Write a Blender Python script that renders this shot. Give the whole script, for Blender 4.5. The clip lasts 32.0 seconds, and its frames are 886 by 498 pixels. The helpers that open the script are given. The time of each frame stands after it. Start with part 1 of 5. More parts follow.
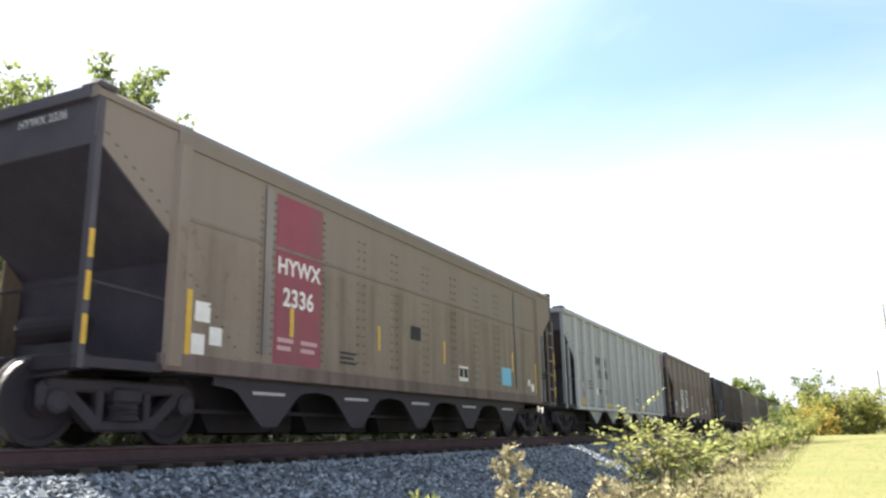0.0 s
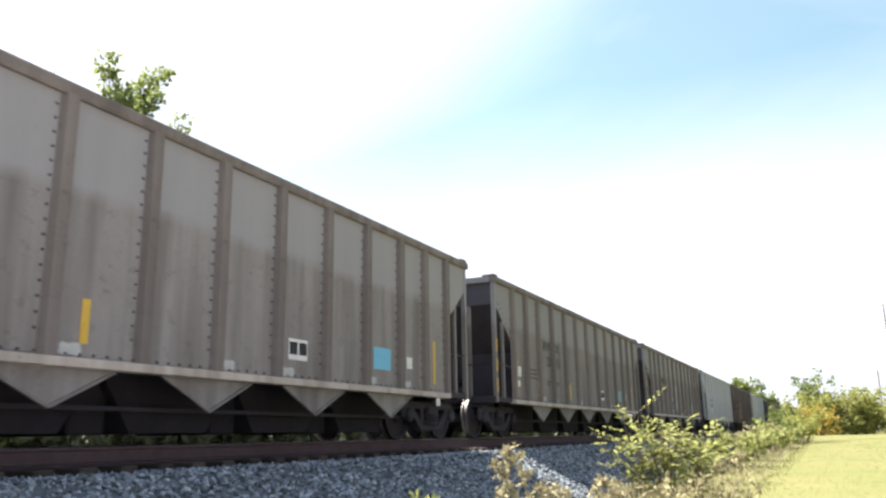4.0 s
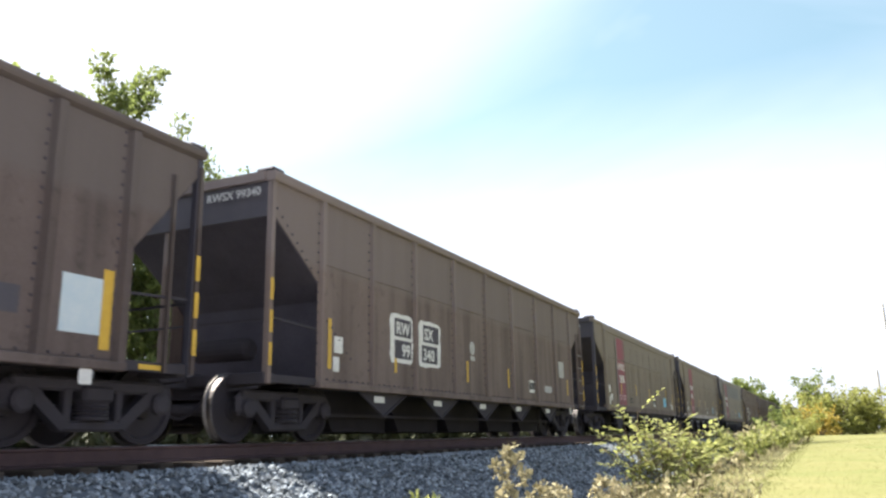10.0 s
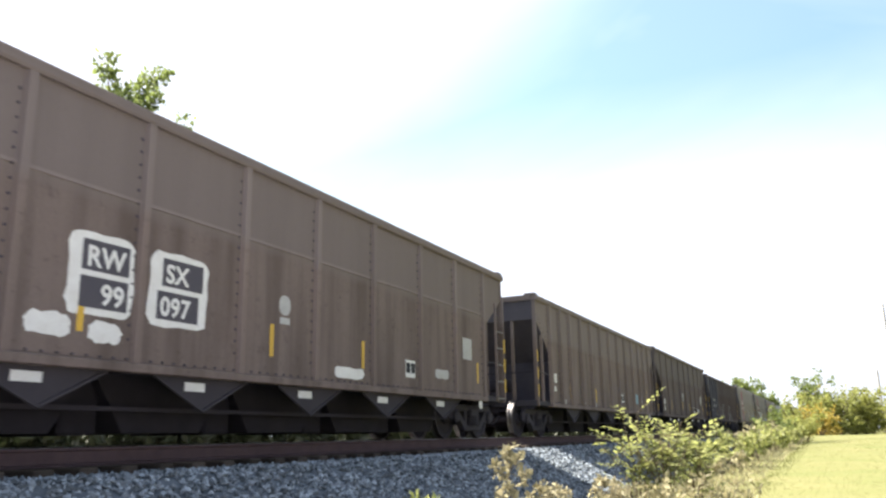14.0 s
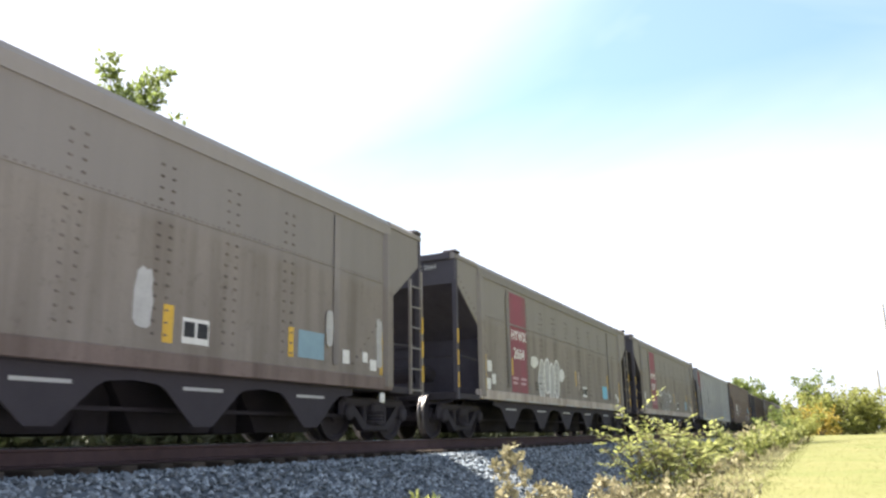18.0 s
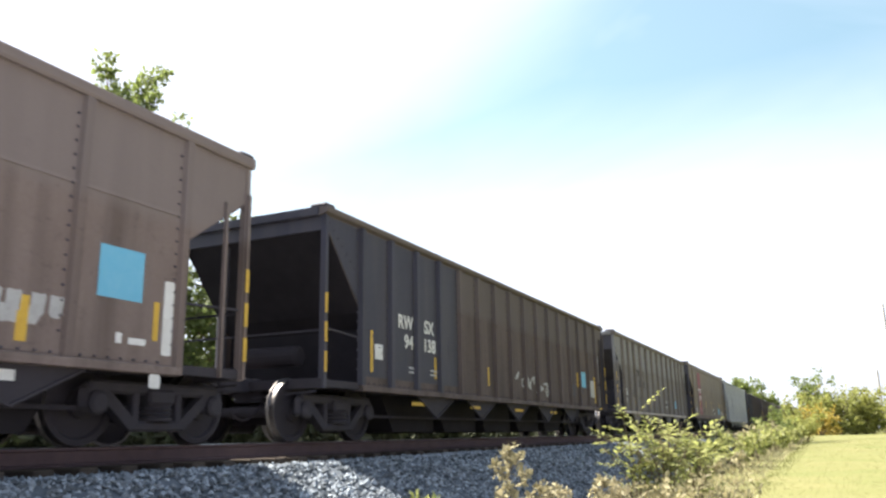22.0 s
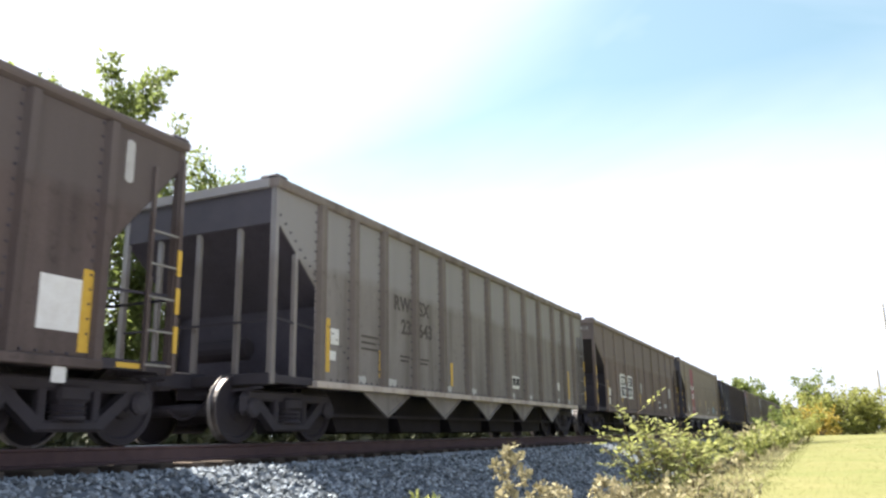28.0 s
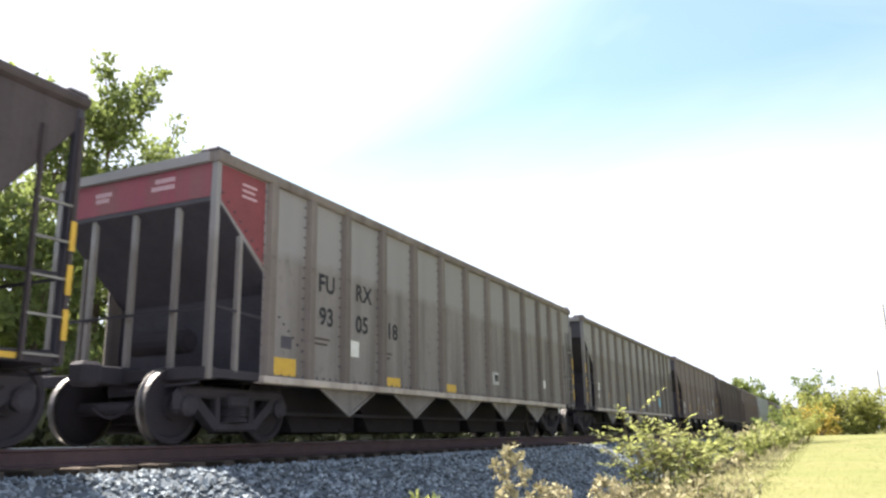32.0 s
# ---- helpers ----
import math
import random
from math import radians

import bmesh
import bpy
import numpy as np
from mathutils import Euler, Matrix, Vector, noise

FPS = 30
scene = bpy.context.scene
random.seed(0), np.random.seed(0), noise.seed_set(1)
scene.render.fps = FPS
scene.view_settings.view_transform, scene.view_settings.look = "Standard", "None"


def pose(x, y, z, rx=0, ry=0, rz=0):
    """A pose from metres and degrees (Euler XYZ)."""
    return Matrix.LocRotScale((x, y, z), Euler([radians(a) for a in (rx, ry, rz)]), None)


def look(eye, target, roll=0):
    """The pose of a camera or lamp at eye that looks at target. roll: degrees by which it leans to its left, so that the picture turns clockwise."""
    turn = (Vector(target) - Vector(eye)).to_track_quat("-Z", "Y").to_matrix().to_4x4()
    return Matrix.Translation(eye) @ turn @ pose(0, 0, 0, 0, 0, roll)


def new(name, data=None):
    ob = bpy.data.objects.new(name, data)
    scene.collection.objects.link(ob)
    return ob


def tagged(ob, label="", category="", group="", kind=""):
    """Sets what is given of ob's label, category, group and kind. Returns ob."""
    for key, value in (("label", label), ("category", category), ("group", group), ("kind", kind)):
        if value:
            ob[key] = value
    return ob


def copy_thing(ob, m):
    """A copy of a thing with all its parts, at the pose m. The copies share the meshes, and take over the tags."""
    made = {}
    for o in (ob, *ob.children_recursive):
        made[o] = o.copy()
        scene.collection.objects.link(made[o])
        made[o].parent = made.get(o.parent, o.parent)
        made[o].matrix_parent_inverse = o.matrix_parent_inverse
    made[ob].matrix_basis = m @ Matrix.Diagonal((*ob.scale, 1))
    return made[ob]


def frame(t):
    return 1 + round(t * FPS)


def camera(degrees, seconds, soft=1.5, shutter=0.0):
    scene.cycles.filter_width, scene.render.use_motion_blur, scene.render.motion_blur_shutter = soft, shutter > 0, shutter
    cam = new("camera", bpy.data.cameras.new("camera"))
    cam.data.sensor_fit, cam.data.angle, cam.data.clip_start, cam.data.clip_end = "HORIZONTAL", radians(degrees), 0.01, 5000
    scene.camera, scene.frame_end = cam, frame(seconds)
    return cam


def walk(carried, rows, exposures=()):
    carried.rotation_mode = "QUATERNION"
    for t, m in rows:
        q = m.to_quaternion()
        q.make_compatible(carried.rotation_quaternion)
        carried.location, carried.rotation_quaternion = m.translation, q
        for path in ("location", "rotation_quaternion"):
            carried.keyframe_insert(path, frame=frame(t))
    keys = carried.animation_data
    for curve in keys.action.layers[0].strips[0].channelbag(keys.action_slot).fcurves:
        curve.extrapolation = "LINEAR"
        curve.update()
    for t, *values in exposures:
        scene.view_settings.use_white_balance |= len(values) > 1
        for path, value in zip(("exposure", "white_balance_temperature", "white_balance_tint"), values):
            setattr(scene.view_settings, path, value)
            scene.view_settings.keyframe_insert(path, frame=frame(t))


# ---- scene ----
# ================= camera =================
EYE = (0.0, 0.0, 0.04)
PAN, TILT = radians(25.315), radians(13.348)
cam = camera(58.5, 32.0, soft=2.5, shutter=0.06)
AIM = (math.cos(PAN) * math.cos(TILT), math.sin(PAN) * math.cos(TILT), EYE[2] + math.sin(TILT))
walk(cam, [(0.0, look(EYE, AIM, -1.0)), (32.0, look(EYE, AIM, -1.0))],
     [(0.0, 2.09), (1.0, 2.02), (2.0, 2.05), (5.0, 2.0), (7.0, 1.97), (9.0, 1.92), (10.0, 2.0), (11.5, 2.09), (20.0, 2.08), (21.0, 2.0), (23.0, 2.03), (25.0, 2.03), (28.0, 2.02), (29.5, 2.06), (30.5, 2.1), (32.0, 2.1)])

# ================= world and sun =================
SUN_EL, SUN_AZ = 54.0, 88.0        # degrees; azimuth from +X towards +Y
world = bpy.data.worlds.new("sky")
scene.world = world
world.use_nodes = True
wn, wl = world.node_tree.nodes, world.node_tree.links
wn.clear()
sky = wn.new("ShaderNodeTexSky")
sky.sky_type, sky.sun_disc = "NISHITA", False
sky.sun_elevation, sky.sun_rotation = radians(SUN_EL), radians(90.0 - SUN_AZ)
sky.air_density, sky.dust_density, sky.ozone_density = 1.0, 2.5, 1.5
coord = wn.new("ShaderNodeTexCoord")
squash = wn.new("ShaderNodeMapping")
squash.inputs["Scale"].default_value = (1.0, 1.0, 2.2)
wl.new(coord.outputs["Generated"], squash.inputs["Vector"])
cloud = wn.new("ShaderNodeTexNoise")
cloud.inputs["Scale"].default_value, cloud.inputs["Detail"].default_value = 1.7, 5.0
cloud.inputs["Roughness"].default_value, cloud.inputs["Distortion"].default_value = 0.55, 0.6
wl.new(squash.outputs["Vector"], cloud.inputs["Vector"])
veil = wn.new("ShaderNodeMapRange")
veil.inputs["From Min"].default_value, veil.inputs["From Max"].default_value = 0.40, 0.72
wl.new(cloud.outputs["Fac"], veil.inputs["Value"])
mixc = wn.new("ShaderNodeMix")
mixc.data_type = "RGBA"
# how near each part of the sky lies to the sun
toward = wn.new("ShaderNodeVectorMath")
toward.operation = "DOT_PRODUCT"
toward.inputs[1].default_value = (math.cos(radians(SUN_AZ)) * math.cos(radians(SUN_EL)), math.sin(radians(SUN_AZ)) * math.cos(radians(SUN_EL)), math.sin(radians(SUN_EL)))
wl.new(coord.outputs["Generated"], toward.inputs[0])
# the veil of cloud thins out to clear blue away from the sun
thin = wn.new("ShaderNodeMapRange")
thin.inputs["From Min"].default_value, thin.inputs["From Max"].default_value = -0.2, 0.4
thin.inputs["To Min"].default_value, thin.inputs["To Max"].default_value = 0.1, 1.0
veiled = wn.new("ShaderNodeMath")
veiled.operation = "MULTIPLY"
wl.new(veil.outputs["Result"], veiled.inputs[0])
wl.new(thin.outputs["Result"], veiled.inputs[1])
# haze whitens the sky towards the horizon
split = wn.new("ShaderNodeSeparateXYZ")
wl.new(coord.outputs["Generated"], split.inputs["Vector"])
low = wn.new("ShaderNodeMapRange")
low.interpolation_type = "SMOOTHSTEP"
low.inputs["From Min"].default_value, low.inputs["From Max"].default_value = 0.16, 0.56
low.inputs["To Min"].default_value, low.inputs["To Max"].default_value = 0.9, 0.0
uneven = wn.new("ShaderNodeMath")
uneven.operation = "MULTIPLY_ADD"
uneven.inputs[1].default_value = -0.20
wl.new(cloud.outputs["Fac"], uneven.inputs[0])
lift = wn.new("ShaderNodeMath")
lift.inputs[1].default_value = 0.10
wl.new(split.outputs["Z"], lift.inputs[0])
wl.new(lift.outputs[0], uneven.inputs[2])
wl.new(uneven.outputs[0], low.inputs["Value"])
hazy = wn.new("ShaderNodeMath")
hazy.operation = "MAXIMUM"
wl.new(veiled.outputs[0], hazy.inputs[0])
wl.new(low.outputs["Result"], hazy.inputs[1])
glare = wn.new("ShaderNodeMapRange")
glare.interpolation_type = "SMOOTHSTEP"
glare.inputs["From Min"].default_value, glare.inputs["From Max"].default_value = 0.36, 0.78
ragged = wn.new("ShaderNodeMath")
ragged.operation = "MULTIPLY_ADD"
ragged.inputs[1].default_value = 0.24
wl.new(cloud.outputs["Fac"], ragged.inputs[0])
shift = wn.new("ShaderNodeMath")
shift.inputs[1].default_value = -0.12
wl.new(toward.outputs["Value"], shift.inputs[0])
wl.new(shift.outputs[0], ragged.inputs[2])
wl.new(ragged.outputs[0], glare.inputs["Value"])
full = wn.new("ShaderNodeMath")
full.operation = "MAXIMUM"
wl.new(hazy.outputs[0], full.inputs[0])
wl.new(glare.outputs["Result"], full.inputs[1])
wl.new(full.outputs[0], mixc.inputs["Factor"])
tinted = wn.new("ShaderNodeVectorMath")
tinted.operation = "MULTIPLY"
hue = wn.new("ShaderNodeMix")
hue.data_type = "RGBA"
hue.inputs["A"].default_value, hue.inputs["B"].default_value = (1.34, 1.29, 1.39, 1), (1.02, 1.38, 1.13, 1)
hside = wn.new("ShaderNodeMapRange")
hside.inputs["From Min"].default_value, hside.inputs["From Max"].default_value = -0.25, 0.25
wl.new(toward.outputs["Value"], hside.inputs["Value"])
wl.new(hside.outputs["Result"], hue.inputs["Factor"])
wl.new(hue.outputs["Result"], tinted.inputs[1])
wl.new(sky.outputs["Color"], tinted.inputs[0])
wl.new(tinted.outputs["Vector"], mixc.inputs["A"])
veil.inputs["To Min"].default_value, veil.inputs["To Max"].default_value = 0.20, 0.80
bright = wn.new("ShaderNodeMapRange")
bright.interpolation_type = "SMOOTHSTEP"
bright.inputs["From Min"].default_value, bright.inputs["From Max"].default_value = -0.15, 0.15
bright.inputs["To Min"].default_value, bright.inputs["To Max"].default_value = 4.2, 6.8
wl.new(toward.outputs["Value"], bright.inputs["Value"])
wl.new(toward.outputs["Value"], thin.inputs["Value"])
white = wn.new("ShaderNodeVectorMath")
white.operation = "SCALE"
white.inputs[0].default_value = (0.94, 0.985, 1.16)
wl.new(bright.outputs["Result"], white.inputs["Scale"])
wl.new(white.outputs["Vector"], mixc.inputs["B"])
wbg = wn.new("ShaderNodeBackground")
wbg.inputs["Strength"].default_value = 0.05
wl.new(mixc.outputs["Result"], wbg.inputs["Color"])
wout = wn.new("ShaderNodeOutputWorld")
wl.new(wbg.outputs["Background"], wout.inputs["Surface"])
sun = new("sun", bpy.data.lights.new("sun", "SUN"))
sun.data.energy, sun.data.angle, sun.data.color = 5.0, radians(0.6), (1.0, 0.93, 0.82)
sun_way = Vector((math.cos(radians(SUN_AZ)) * math.cos(radians(SUN_EL)), math.sin(radians(SUN_AZ)) * math.cos(radians(SUN_EL)), math.sin(radians(SUN_EL))))
sun.matrix_world = look(sun_way * 60, (0, 0, 0))


# ================= materials =================
def material(name, base, second=None, rough=0.7, metal=0.0, scale=3.0, bump=0.15, fine=40.0, spread=0.5, streak=None, vary=0.0, island=0.0, stretch=(1, 1, 1), trans=0.0, band=None):
    """A painted, earthy or leafy surface: two colours mixed by noise at two scales, fine relief, and, where streak is given, run-down dirt."""
    m = bpy.data.materials.new(name)
    m.use_nodes = True
    n, l = m.node_tree.nodes, m.node_tree.links
    bsdf = n["Principled BSDF"]
    second = second or tuple(c * 0.7 for c in base)
    tc = n.new("ShaderNodeTexCoord")
    mp = n.new("ShaderNodeMapping")
    mp.inputs["Scale"].default_value = stretch
    l.new(tc.outputs["Object"], mp.inputs["Vector"])
    big = n.new("ShaderNodeTexNoise")
    big.inputs["Scale"].default_value, big.inputs["Detail"].default_value, big.inputs["Roughness"].default_value = scale, 6.0, 0.65
    l.new(mp.outputs["Vector"], big.inputs["Vector"])
    small = n.new("ShaderNodeTexNoise")
    small.inputs["Scale"].default_value, small.inputs["Detail"].default_value = fine, 4.0
    l.new(mp.outputs["Vector"], small.inputs["Vector"])
    rng = n.new("ShaderNodeMapRange")
    rng.inputs["From Min"].default_value, rng.inputs["From Max"].default_value = 0.5 - spread / 2, 0.5 + spread / 2
    add = n.new("ShaderNodeMath")
    add.operation = "MULTIPLY_ADD"
    l.new(small.outputs["Fac"], add.inputs[0])
    add.inputs[1].default_value = 0.4
    off = n.new("ShaderNodeMath")
    off.operation = "MULTIPLY_ADD"
    l.new(big.outputs["Fac"], off.inputs[0])
    off.inputs[1].default_value, off.inputs[2].default_value = 1.0, -0.2
    l.new(off.outputs[0], add.inputs[2])
    l.new(add.outputs[0], rng.inputs["Value"])
    mx = n.new("ShaderNodeMix")
    mx.data_type = "RGBA"
    l.new(rng.outputs["Result"], mx.inputs["Factor"])
    mx.inputs["A"].default_value, mx.inputs["B"].default_value = (*base, 1), (*second, 1)
    col = mx.outputs["Result"]
    if streak:
        mp2 = n.new("ShaderNodeMapping")
        mp2.inputs["Scale"].default_value = (2.0, 2.0, 0.16)
        l.new(tc.outputs["Object"], mp2.inputs["Vector"])
        st = n.new("ShaderNodeTexNoise")
        st.inputs["Scale"].default_value, st.inputs["Detail"].default_value, st.inputs["Roughness"].default_value = 1.5, 2.5, 0.6
        l.new(mp2.outputs["Vector"], st.inputs["Vector"])
        sr = n.new("ShaderNodeMapRange")
        sr.inputs["From Min"].default_value, sr.inputs["From Max"].default_value, sr.inputs["To Max"].default_value = 0.43, 0.70, 0.78
        l.new(st.outputs["Fac"], sr.inputs["Value"])
        m2 = n.new("ShaderNodeMix")
        m2.data_type = "RGBA"
        l.new(sr.outputs["Result"], m2.inputs["Factor"])
        l.new(col, m2.inputs["A"])
        m2.inputs["B"].default_value = (*streak, 1)
        col = m2.outputs["Result"]
        sp = n.new("ShaderNodeTexNoise")
        sp.inputs["Scale"].default_value, sp.inputs["Detail"].default_value, sp.inputs["Roughness"].default_value = 5.5, 5.0, 0.75
        l.new(tc.outputs["Object"], sp.inputs["Vector"])
        spr = n.new("ShaderNodeMapRange")
        spr.inputs["From Min"].default_value, spr.inputs["From Max"].default_value, spr.inputs["To Max"].default_value = 0.57, 0.70, 0.55
        l.new(sp.outputs["Fac"], spr.inputs["Value"])
        m4 = n.new("ShaderNodeMix")
        m4.data_type = "RGBA"
        l.new(spr.outputs["Result"], m4.inputs["Factor"])
        l.new(col, m4.inputs["A"])
        m4.inputs["B"].default_value = (*(c * 0.8 for c in streak), 1)
        col = m4.outputs["Result"]
    if band:
        # an older, differently weathered upper part with a ragged lower edge
        sx = n.new("ShaderNodeSeparateXYZ")
        l.new(tc.outputs["Object"], sx.inputs["Vector"])
        zz = n.new("ShaderNodeMath")
        zz.operation = "MULTIPLY_ADD"
        l.new(big.outputs["Fac"], zz.inputs[0])
        zz.inputs[1].default_value = 0.35
        l.new(sx.outputs["Z"], zz.inputs[2])
        zr = n.new("ShaderNodeMapRange")
        zr.inputs["From Min"].default_value, zr.inputs["From Max"].default_value, zr.inputs["To Max"].default_value = 2.62, 2.80, 0.8
        l.new(zz.outputs[0], zr.inputs["Value"])
        m3 = n.new("ShaderNodeMix")
        m3.data_type = "RGBA"
        l.new(zr.outputs["Result"], m3.inputs["Factor"])
        l.new(col, m3.inputs["A"])
        m3.inputs["B"].default_value = (*band, 1)
        col = m3.outputs["Result"]
    if vary or island:
        src = n.new("ShaderNodeNewGeometry").outputs["Random Per Island"] if island else n.new("ShaderNodeObjectInfo").outputs["Random"]
        hv = n.new("ShaderNodeHueSaturation")
        vr = n.new("ShaderNodeMapRange")
        w = island or vary
        vr.inputs["To Min"].default_value, vr.inputs["To Max"].default_value = 1 - w, 1 + w
        l.new(src, vr.inputs["Value"])
        l.new(vr.outputs["Result"], hv.inputs["Value"])
        l.new(col, hv.inputs["Color"])
        col = hv.outputs["Color"]
    l.new(col, bsdf.inputs["Base Color"])
    rr = n.new("ShaderNodeMapRange")
    rr.inputs["To Min"].default_value, rr.inputs["To Max"].default_value = max(0.05, rough - 0.12), min(1, rough + 0.12)
    l.new(small.outputs["Fac"], rr.inputs["Value"])
    l.new(rr.outputs["Result"], bsdf.inputs["Roughness"])
    bsdf.inputs["Metallic"].default_value = metal
    bsdf.inputs["Specular IOR Level"].default_value = 0.18 if rough > 0.7 else 0.4
    if bump:
        bp = n.new("ShaderNodeBump")
        bp.inputs["Strength"].default_value, bp.inputs["Distance"].default_value = bump, 0.02
        l.new(small.outputs["Fac"], bp.inputs["Height"])
        l.new(bp.outputs["Normal"], bsdf.inputs["Normal"])
    if trans:
        tr = n.new("ShaderNodeBsdfTranslucent")
        l.new(col, tr.inputs["Color"])
        ms = n.new("ShaderNodeMixShader")
        ms.inputs["Fac"].default_value = trans
        l.new(bsdf.outputs["BSDF"], ms.inputs[1])
        l.new(tr.outputs["BSDF"], ms.inputs[2])
        l.new(ms.outputs["Shader"], n["Material Output"].inputs["Surface"])
    return m


M = {}
M["ballast"] = material("ballast_bed", (0.074, 0.088, 0.106), (0.120, 0.137, 0.158), 0.95, 0, 9, 0.8, 30)
M["stone"] = material("crushed_stone", (0.140, 0.162, 0.186), (0.246, 0.272, 0.298), 0.9, 0, 5, 0.4, 60, island=0.65)
M["gravel"] = material("pale_crushed_limestone", (0.396, 0.383, 0.408), (0.318, 0.307, 0.327), 0.95, 0, 1.5, 0.6, 24)
M["soil"] = material("soil", (0.16, 0.12, 0.07), (0.20, 0.19, 0.07), 0.95, 0, 0.6, 0.5, 12)
M["lawn"] = material("mown_grass", (0.114, 0.129, 0.040), (0.170, 0.158, 0.067), 0.95, 0, 0.35, 0.6, 18)
M["rail"] = material("rusty_rail", (0.082, 0.054, 0.056), (0.112, 0.074, 0.074), 0.8, 0.2, 4, 0.3, 50)
M["railtop"] = material("worn_rail_steel", (0.5, 0.5, 0.5), (0.35, 0.33, 0.3), 0.3, 1.0, 4, 0.05, 50)
M["tie"] = material("tarred_timber", (0.05, 0.038, 0.03), (0.09, 0.07, 0.055), 0.9, 0, 3, 0.5, 30, stretch=(6, 1, 6), vary=0.3)
# car bodies: colour, second colour, dirt that has run down
M["taupe"] = material("weathered_taupe_steel", (0.261, 0.232, 0.205), (0.224, 0.197, 0.173), 0.75, 0, 0.8, 0.08, 30, streak=(0.160, 0.137, 0.116), vary=0.10, band=(0.238, 0.220, 0.208))
M["umber"] = material("sun_browned_steel", (0.229, 0.189, 0.153), (0.194, 0.157, 0.124), 0.75, 0, 0.8, 0.08, 30, streak=(0.130, 0.103, 0.080), vary=0.08, band=(0.206, 0.175, 0.149))
M["brown"] = material("rust_brown_paint", (0.200, 0.158, 0.142), (0.163, 0.124, 0.110), 0.8, 0, 0.8, 0.1, 30, streak=(0.101, 0.077, 0.066), vary=0.12, band=(0.185, 0.154, 0.146))
M["dark"] = material("sooty_brown_paint", (0.131, 0.102, 0.094), (0.100, 0.077, 0.070), 0.8, 0, 0.8, 0.1, 30, streak=(0.059, 0.046, 0.043), vary=0.12, band=(0.120, 0.101, 0.096))
M["soot"] = material("coal_sooted_paint", (0.088, 0.073, 0.074), (0.066, 0.054, 0.055), 0.75, 0, 0.8, 0.1, 30, streak=(0.044, 0.036, 0.037), vary=0.1)
M["black"] = material("blue_black_paint", (0.035, 0.033, 0.050), (0.044, 0.043, 0.057), 0.65, 0, 0.8, 0.1, 30, streak=(0.064, 0.057, 0.066), vary=0.15)
M["alu"] = material("weathered_aluminium", (0.336, 0.344, 0.356), (0.268, 0.274, 0.283), 0.55, 0.15, 0.7, 0.08, 25, streak=(0.189, 0.185, 0.188), vary=0.06, band=(0.304, 0.313, 0.329))
M["dullalu"] = material("coal_dulled_aluminium", (0.255, 0.250, 0.248), (0.205, 0.200, 0.198), 0.6, 0.15, 0.7, 0.08, 25, streak=(0.150, 0.142, 0.140), vary=0.05, band=(0.238, 0.236, 0.240))
M["alurib"] = material("bare_aluminium_rib", (0.426, 0.440, 0.453), (0.351, 0.360, 0.370), 0.5, 0.2, 1.2, 0.08, 25, streak=(0.246, 0.239, 0.238), vary=0.06)
M["greybrown"] = material("grimy_grey_paint", (0.247, 0.228, 0.216), (0.203, 0.183, 0.172), 0.75, 0, 0.8, 0.1, 30, streak=(0.128, 0.111, 0.102), vary=0.12, band=(0.272, 0.262, 0.264))
M["greyrib"] = material("rusty_grey_rib", (0.202, 0.176, 0.160), (0.157, 0.133, 0.119), 0.8, 0, 0.9, 0.1, 30, streak=(0.101, 0.083, 0.074), vary=0.12)
M["under"] = material("grimy_black_steel", (0.031, 0.027, 0.034), (0.042, 0.037, 0.042), 0.8, 0.1, 3, 0.3, 40)
M["truckm"] = material("dusty_cast_steel", (0.043, 0.040, 0.048), (0.058, 0.052, 0.060), 0.85, 0.1, 4, 0.35, 40)
# slope sheets and bulkheads: the shade of the end recess is in this colour
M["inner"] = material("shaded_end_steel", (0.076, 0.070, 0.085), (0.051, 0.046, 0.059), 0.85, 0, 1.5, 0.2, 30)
M["tread"] = material("worn_wheel_steel", (0.20, 0.19, 0.19), (0.09, 0.08, 0.078), 0.5, 1.0, 4, 0.05, 60)
M["yellow"] = material("yellow_reflective_tape", (0.62, 0.40, 0.05), (0.50, 0.30, 0.04), 0.6, 0, 8, 0.05, 40)
M["white"] = material("white_paint", (0.72, 0.72, 0.70), (0.58, 0.56, 0.53), 0.7, 0, 6, 0.05, 40)
M["blue"] = material("light_blue_placard", (0.12, 0.40, 0.58), (0.17, 0.44, 0.60), 0.6, 0, 6, 0.05, 40)
M["maroon"] = material("maroon_paint", (0.270, 0.058, 0.086), (0.205, 0.050, 0.070), 0.7, 0, 1.5, 0.1, 30, streak=(0.185, 0.086, 0.084))
M["red"] = material("faded_red_paint", (0.208, 0.048, 0.056), (0.152, 0.040, 0.044), 0.7, 0, 1.5, 0.1, 30)
M["ink"] = material("dark_lettering", (0.022, 0.024, 0.028), (0.045, 0.044, 0.045), 0.75, 0, 8, 0.05, 40)
M["pale"] = material("dusty_pale_skirt", (0.500, 0.438, 0.388), (0.400, 0.344, 0.300), 0.8, 0, 1.5, 0.1, 30, streak=(0.263, 0.219, 0.188))
M["palegrey"] = material("chalky_pale_paint", (0.46, 0.46, 0.45), (0.34, 0.33, 0.32), 0.8, 0, 5, 0.05, 40)
M["smokegrey"] = material("smoky_grey_spray_paint", (0.22, 0.20, 0.19), (0.14, 0.125, 0.115), 0.8, 0, 4, 0.05, 40)
M["pinkish"] = material("pale_pink_lettering", (0.50, 0.34, 0.36), (0.42, 0.27, 0.29), 0.8, 0, 6, 0.05, 40)
